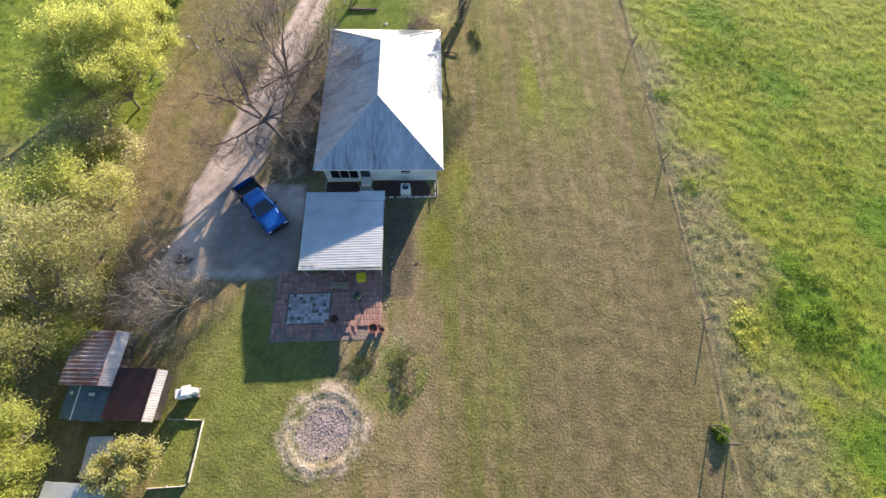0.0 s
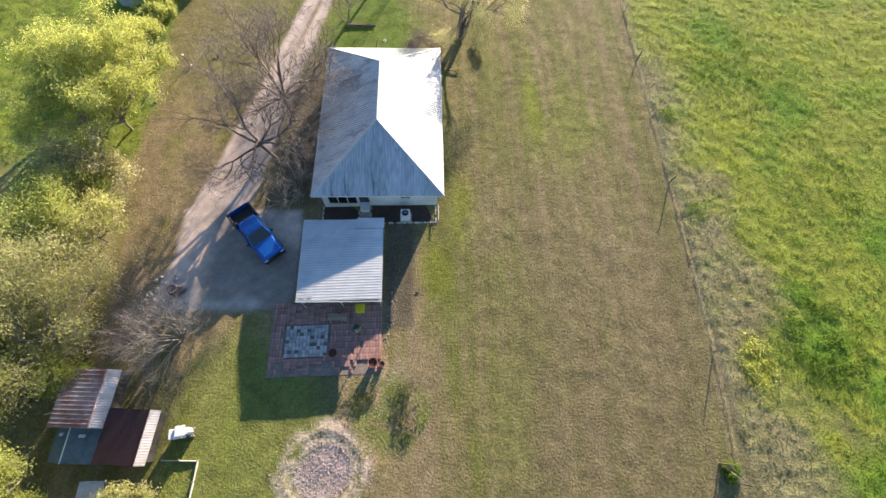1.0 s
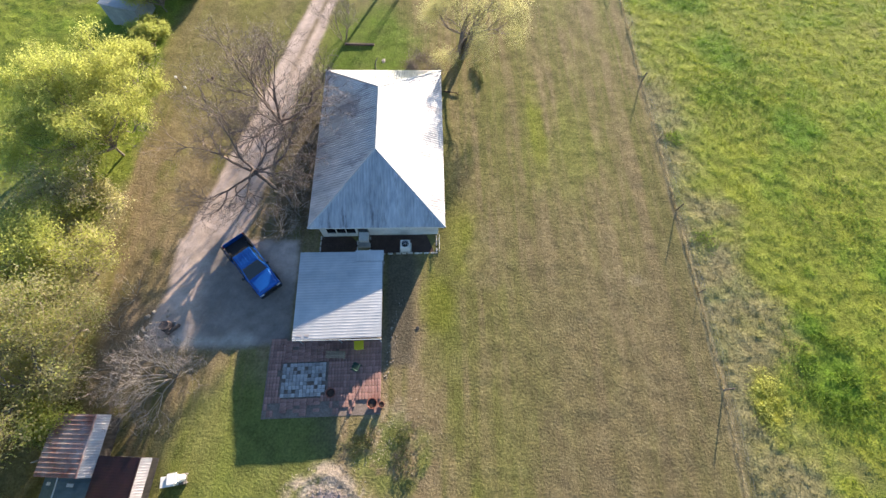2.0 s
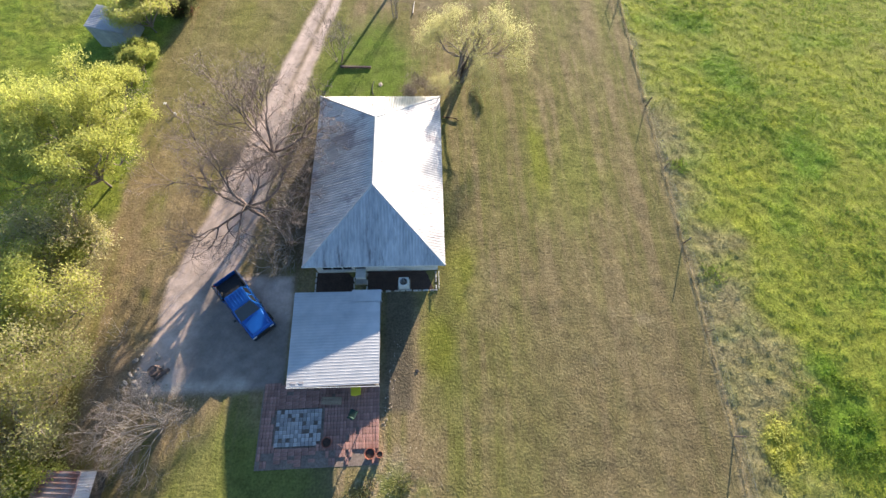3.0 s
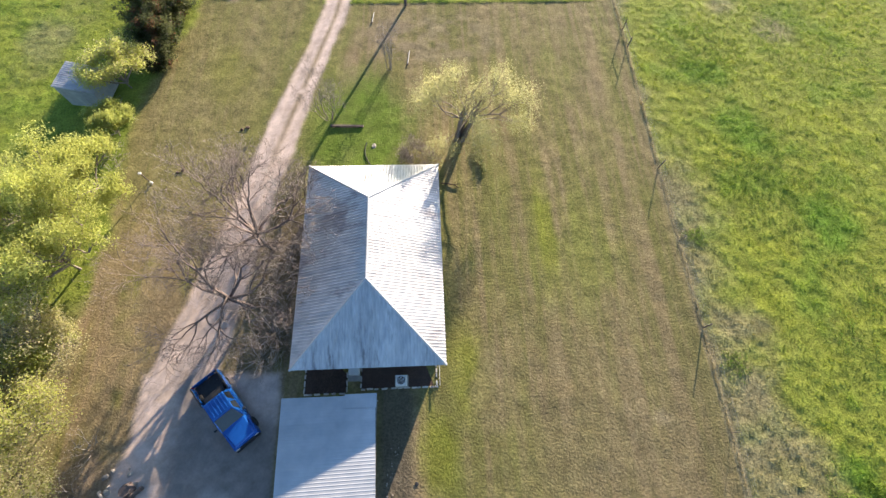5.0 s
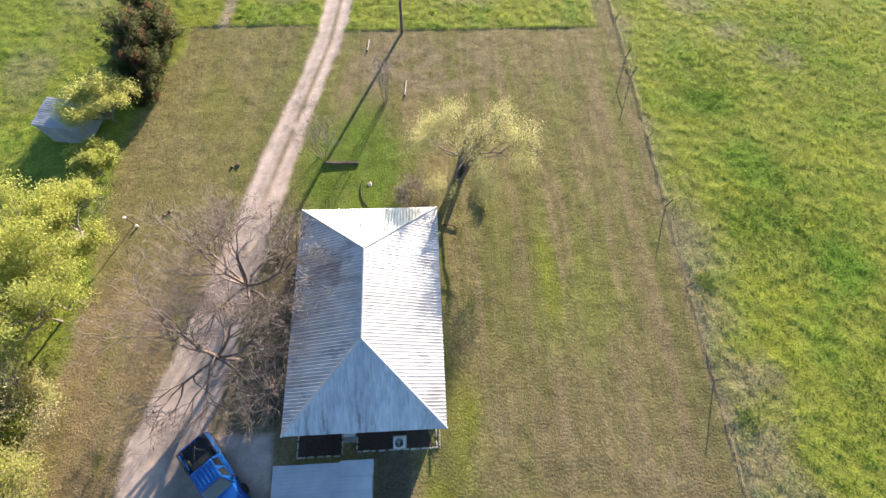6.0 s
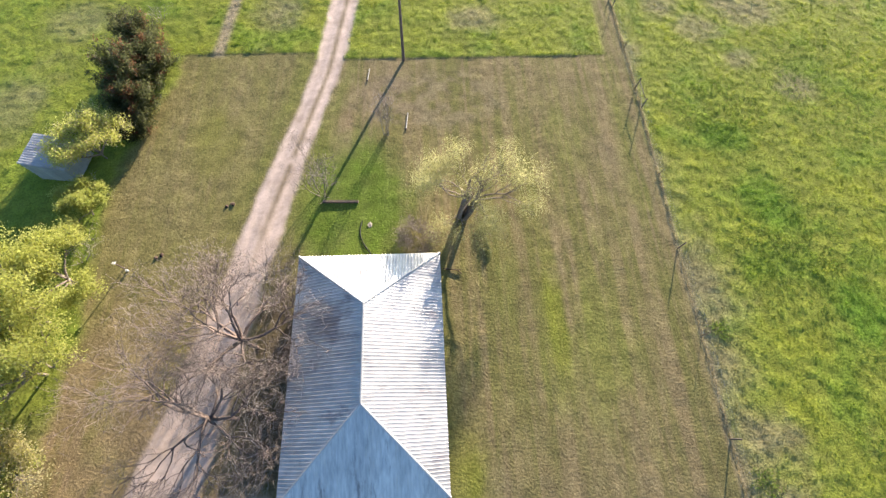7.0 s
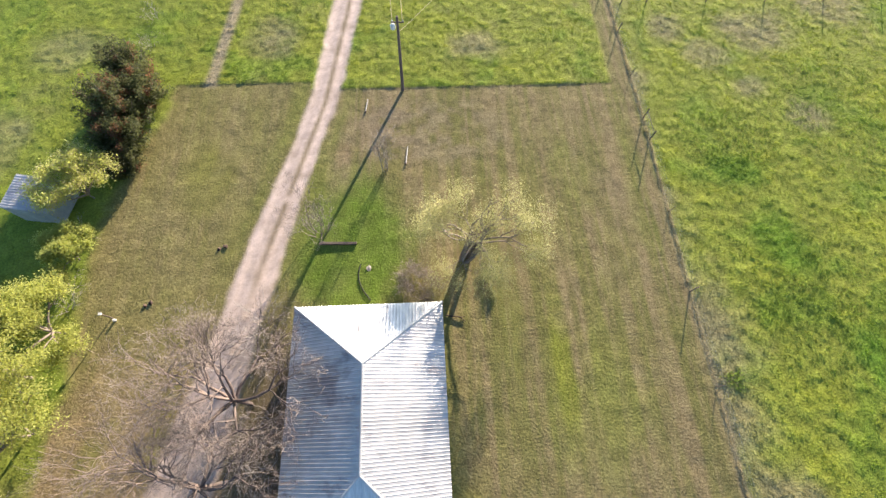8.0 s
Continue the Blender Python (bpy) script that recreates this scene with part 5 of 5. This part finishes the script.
tree("bare_sapling", -3.1, 45.4, "slim leafless sapling with upright twigs", "tree", 84, fan(10, 1.7, .032, 3, .12, 5, forks=3, spread=.28, lift=.35, wander=.08), bark=TWIG, twigs=.4)
tree("green_bush", 18.85, -1.45, "dense low green bush at the foot of the fence brace", "bush", 86, fan(8, .22, .02, 2, .9, 7, forks=3, spread=.7, lift=.1, wander=.2), [(LEAF_WEED, 22, .13, .05, 1.0, "crown")])


def cedar(x, y, h, r, seed):
    rng, rng_np = random.Random(seed), np.random.default_rng(seed)
    t = thing("cedar_tree", pose(x, y, gz(x, y)), "dense dark green cedar with russet tips", "tree", "cedars by the hut")
    segs, tips, spires = [((0, 0, -.2), (0, 0, h), .16, .03)], [], []
    for k in range(110):
        u = (k + rng.random()) / 110
        z = .15 + u * (h - .6)
        reach = r * (1 - .62 * u ** 1.5) * rng.uniform(.6, 1.12)
        a = rng.uniform(0, 6.283)
        out = Vector((math.cos(a), math.sin(a), 0))
        elbow = out * reach * .75 + Vector((0, 0, z + .12 * reach))
        tip = out * reach + Vector((0, 0, z + (.35 + .45 * u) * reach * rng.uniform(.7, 1.3)))
        segs += [((0, 0, z), tuple(elbow), .035, .02), (tuple(elbow), tuple(tip), .02, .006)]
        way = [Vector((0, 0, z)).lerp(elbow, .45), Vector((0, 0, z)).lerp(elbow, .75), elbow, elbow.lerp(tip, .5), tip]
        (spires if rng.random() < .16 else tips).extend(tuple(v) for v in way)
    tips.append((0, 0, h))
    co, faces = tubes(segs, 5)
    trunk = new("trunk", raw_mesh("trunk", co, faces, BARK, soft=True))
    trunk.parent = t
    for mat, where, per, sigma in ((LEAF_CEDAR, tips, 34, .17), (LEAF_RUSSET, spires, 34, .15)):
        co, faces = leaf_cloud(rng_np, where, per, sigma, .075)
        ob = new("crown", raw_mesh("crown", co, faces, mat))
        ob.parent = t


for k, (x, y, h, r) in enumerate(((-24.9, 48.4, 3.6, 2.4), (-25.2, 51.0, 4.6, 2.9), (-25.4, 55.2, 4.2, 2.6), (-24.3, 53.2, 3.6, 2.2), (-24.4, 46.4, 2.2, 1.6))):
    cedar(x, y, h, r, 90 + k)
for k, (x, y) in enumerate(((-25.6, 60.0), (-26.0, 64.0), (-26.4, 68.0))):
    tree("bare_bush", x, y, "dry leafless brush along the field's edge", "bush", 100 + k, fan(8, .9, .03, 3, .7, k, forks=3, spread=.8, lift=.06, wander=.22), bark=TWIG, group="brush along the field")


under = random.Random(77)
for k in range(16):
    x, y = under.uniform(-30.5, -23.6), under.uniform(-1, 22)
    leafy_tree(x, y, under.uniform(.32, .5), 200 + k, [(under.choice((LEAF_OLIVE, LEAF_OLIVE, LEAF_GREEN)), .6), (LEAF_YELLOW, .15)], "low olive brush with new leaves under the trees", per=24, sigma=.4, group="brush under the trees")


def weed_patch(x, y, rx, ry, count, mat, seed, label):
    """A loose mat of broad-leaved weeds, in mounds."""
    rng = np.random.default_rng(seed)
    a, r = rng.uniform(0, 2 * np.pi, count), np.sqrt(rng.random(count)) * (1 + .25 * np.sin(3 * rng.uniform(0, 6.28, count)))
    u, v = x + rx * r * np.cos(a), y + ry * r * np.sin(a)
    ok = grain(u, v, 1.1, 41) > .42
    u, v = u[ok], v[ok]
    h = lie(u, v) + .04 + .12 * grain(u, v, .8, 42, 2) * np.clip(1.2 - r[ok], .2, 1)
    co, faces = leaf_cloud(rng, np.c_[u, v, h], 9, .10, .045)
    ob = new("weed_patch", raw_mesh("weed_patch", co, faces, mat))
    tagged(ob, label, "weeds", kind="stuff")


weed_patch(27.8, 6.8, 3.0, 3.8, 2600, LEAF_WEED, 1, "lush green weeds in the pasture")
weed_patch(-3.0, 3.3, 1.9, 1.3, 330, LEAF_DULL, 11, "dark leafy weeds beside the patio")
weed_patch(-5.0, 3.2, 1.2, .7, 110, LEAF_DULL, 12, "dark leafy weeds beside the patio")
weed_patch(-1.6, 1.6, 1.4, 1.2, 150, LEAF_DULL, 13, "dark leafy weeds on worn ground")
weed_patch(22.6, 5.0, 1.2, 2.2, 800, LEAF_YELLOW, 2, "yellowish weeds beside the fence")
weed_patch(21.7, 27.1, 1.1, .7, 160, LEAF_WEED, 3, "dark green weeds beside the fence")
weed_patch(21.5, 17.2, .9, 1.2, 160, LEAF_WEED, 4, "green weeds beside the fence")
weed_patch(30.0, 33.0, 5.0, 6.0, 1500, LEAF_WEED, 5, "green weeds spread over the pasture")
weed_patch(33.0, 20.0, 4.0, 5.0, 1000, LEAF_WEED, 6, "green weeds spread over the pasture")
weed_patch(27.0, 47.0, 4.0, 4.5, 1000, LEAF_WEED, 7, "green weeds spread over the pasture")
weed_patch(40.0, 50.0, 8.0, 8.0, 1800, LEAF_WEED, 8, "green weeds spread over the pasture")


# ---- grass ----
def grass(name, label, boxes, seed, blades, height, width, accept, straw=0.0):
    """Blades as single triangles in loose tufts; boxes: (x0, x1, y0, y1, tufts per square metre)."""
    rng = np.random.default_rng(seed)
    xs_, ys_ = [], []
    for x0, x1, y0, y1, density in boxes:
        n = int((x1 - x0) * (y1 - y0) * density)
        xs_.append(rng.uniform(x0, x1, n))
        ys_.append(rng.uniform(y0, y1, n))
    x, y = np.concatenate(xs_), np.concatenate(ys_)
    weight = accept(x, y)
    ok = rng.random(len(x)) < weight
    x, y, weight = x[ok], y[ok], weight[ok]
    z = lie(x, y) + relief(x, y)
    tone = (cover(x, y) * (1 - straw) + np.array([.46, .38, .24]) * straw) * rng.uniform(.85, 1.25, (len(x), 1))
    tall = height * (.45 + .9 * grain(x, y, .9, 31, 2)) * rng.uniform(.6, 1.3, len(x))
    n = len(x) * blades
    rep = lambda v: np.repeat(v, blades, 0)
    bx, by, bz, bh = rep(x) + rng.normal(0, width * 1.2, n), rep(y) + rng.normal(0, width * 1.2, n), rep(z), rep(tall) * rng.uniform(.6, 1.15, n)
    a = rng.uniform(0, 2 * np.pi, n)
    lean_x, lean_y = rng.normal(0, .55, n) * bh, rng.normal(0, .55, n) * bh
    w = width * rng.uniform(.6, 1.3, n)
    co = np.stack([np.c_[bx - np.cos(a) * w, by - np.sin(a) * w, bz - .02], np.c_[bx + np.cos(a) * w, by + np.sin(a) * w, bz - .02], np.c_[bx + lean_x, by + lean_y, bz + bh]], 1).reshape(-1, 3)
    ob = new(name, raw_mesh(name, co, np.arange(3 * n).reshape(-1, 3), BLADES, np.repeat(rep(tone), 3, 0)))
    return tagged(ob, label, "grass", kind="stuff")


def open_ground(x, y):
    z = zones(x, y)
    built = ((x > -11.6) & (x < -3.4) & (y > 5.2) & (y < 16.5)) | ((x > -8.9) & (x < .6) & (y > 16.3) & (y < 33))
    return (1 - np.clip(z["drive"] * 1.05, 0, 1)) * (1 - .9 * (z["pit"] < 1.0)) * (1 - built)


def yard_ok(x, y):
    z = zones(x, y)
    return open_ground(x, y) * (1 - np.maximum.reduce([z["east"], z["far"], z["west"]])) * (.35 + .65 * smooth(grain(x, y, 1.0, 33), .3, .6))


def field_ok(x, y):
    z = zones(x, y)
    return open_ground(x, y) * np.maximum.reduce([z["east"], z["far"], z["west"]]) * (.45 + .55 * tussock(x, y))


grass("yard_grass", "short mown olive and straw-coloured grass", [(-25, 20, -10, 55, 60)], 1, 1, .035, .026, yard_ok)
grass("pasture_grass", "rough bright green pasture grass", [(19.5, 62, -8, 72, 44), (-48, -24, 18, 72, 30), (-33, -24, -8, 18, 16), (-24, 19.5, 54, 72, 44)], 2, 3, .050, .045, field_ok)
grass("fence_grass", "dry straw-coloured grass along the fence line", [(18.9, 20.7, -9, 74, 900)], 3, 1, .075, .027, lambda x, y: np.exp(-((x - np.interp(y, [p[1] for p in FENCE_LINE], [p[0] for p in FENCE_LINE])) / .09) ** 2), .9)


# ---- patio pieces ----
patio = thing("patio", pose(0, 0, 0), "worn red brick patio with a square of pale grey pavers", "patio", kind="structure")
tilt = pose(-7.5, 7.4, 0, 0, 0, 1.0)
bm = bmesh.new()
steps = 12
soil = [[bm.verts.new((-4 + 7.95 * i / steps, -2.45 + 5.15 * j / steps, gz(-11.5 + 7.95 * i / steps, 4.95 + 5.15 * j / steps) + .02)) for i in range(steps + 1)] for j in range(steps + 1)]
for j in range(steps):
    for i in range(steps):
        bm.faces.new((soil[j][i], soil[j][i + 1], soil[j + 1][i + 1], soil[j + 1][i]))
rim = bmesh.ops.extrude_edge_only(bm, edges=[e for e in bm.edges if e.is_boundary])["geom"]
bmesh.ops.translate(bm, vec=(0, 0, -.3), verts=[v for v in rim if isinstance(v, bmesh.types.BMVert)])
part("bed", bm, PATIO_SOIL, patio, "sandy earth between bricks", place=tilt)
laid = random.Random(14)


def brick_mesh(name, w, d, mat):
    bm = rounded(block(-w / 2, w / 2, -d / 2, d / 2, -.04, .035), .008)
    me = bpy.data.meshes.new(name)
    bm.to_mesh(me)
    bm.free()
    me.materials.append(mat)
    return me


brick_kind, paver_kind = [brick_mesh("brick", .43, .205, BRICK), brick_mesh("brick", .20, .42, BRICK)], brick_mesh("paver", .235, .235, PAVER)


def lay(name, me, x, y, up=0.0):
    ob = new(name, me)
    ob.parent = patio
    ob.matrix_basis = tilt @ pose(x, y, gz(x - 7.5, y + 7.4) + .06 + up + laid.uniform(-.012, .012), laid.uniform(-1.5, 1.5), laid.uniform(-1.5, 1.5), laid.uniform(-2, 2))


GX0, GX1, GY0, GY1 = -2.9, .15, -1.15, 1.12
x = -3.9
while x < 3.9:
    wide = .215 if x > -.2 or x < -2.95 else .445
    y = -2.35
    while y < 2.6:
        deep = .435 if wide < .3 else .22
        cx, cy = x + wide / 2, y + deep / 2
        inside = GX0 - .12 < cx < GX1 + .12 and GY0 - .1 < cy < GY1 + .1
        ragged = cy < -1.6 and laid.random() < .55 or laid.random() < .03
        if not inside and not ragged:
            lay("brick", brick_kind[1] if wide < .3 else brick_kind[0], cx, cy)
        y += deep
    x += wide
x = GX0
while x < GX1 - .1:
    y = GY0
    while y < GY1 - .1:
        if laid.random() > .10:
            lay("paver", paver_kind, x + .125, y + .125, .012)
        y += .25
    x += .25


# pale flecks of stone and straw in the worn ground east of the fire pit
fleck = random.Random(23)
bm = bmesh.new()
for _ in range(300):
    x, y = fleck.gauss(-2.9, 1.5), fleck.gauss(3.4, 1.4)
    s = fleck.uniform(.015, .045)
    bmesh.ops.create_cube(bm, size=1, matrix=pose(x, y, gz(x, y) + .01, fleck.uniform(-20, 20), fleck.uniform(-20, 20), fleck.uniform(0, 360)) @ Matrix.Diagonal((s * fleck.uniform(1, 3), s, s * .25, 1)))
tagged(part("stone_flecks", bm, STRAW), "pale stone and straw flecks on worn ground", "debris", kind="stuff")
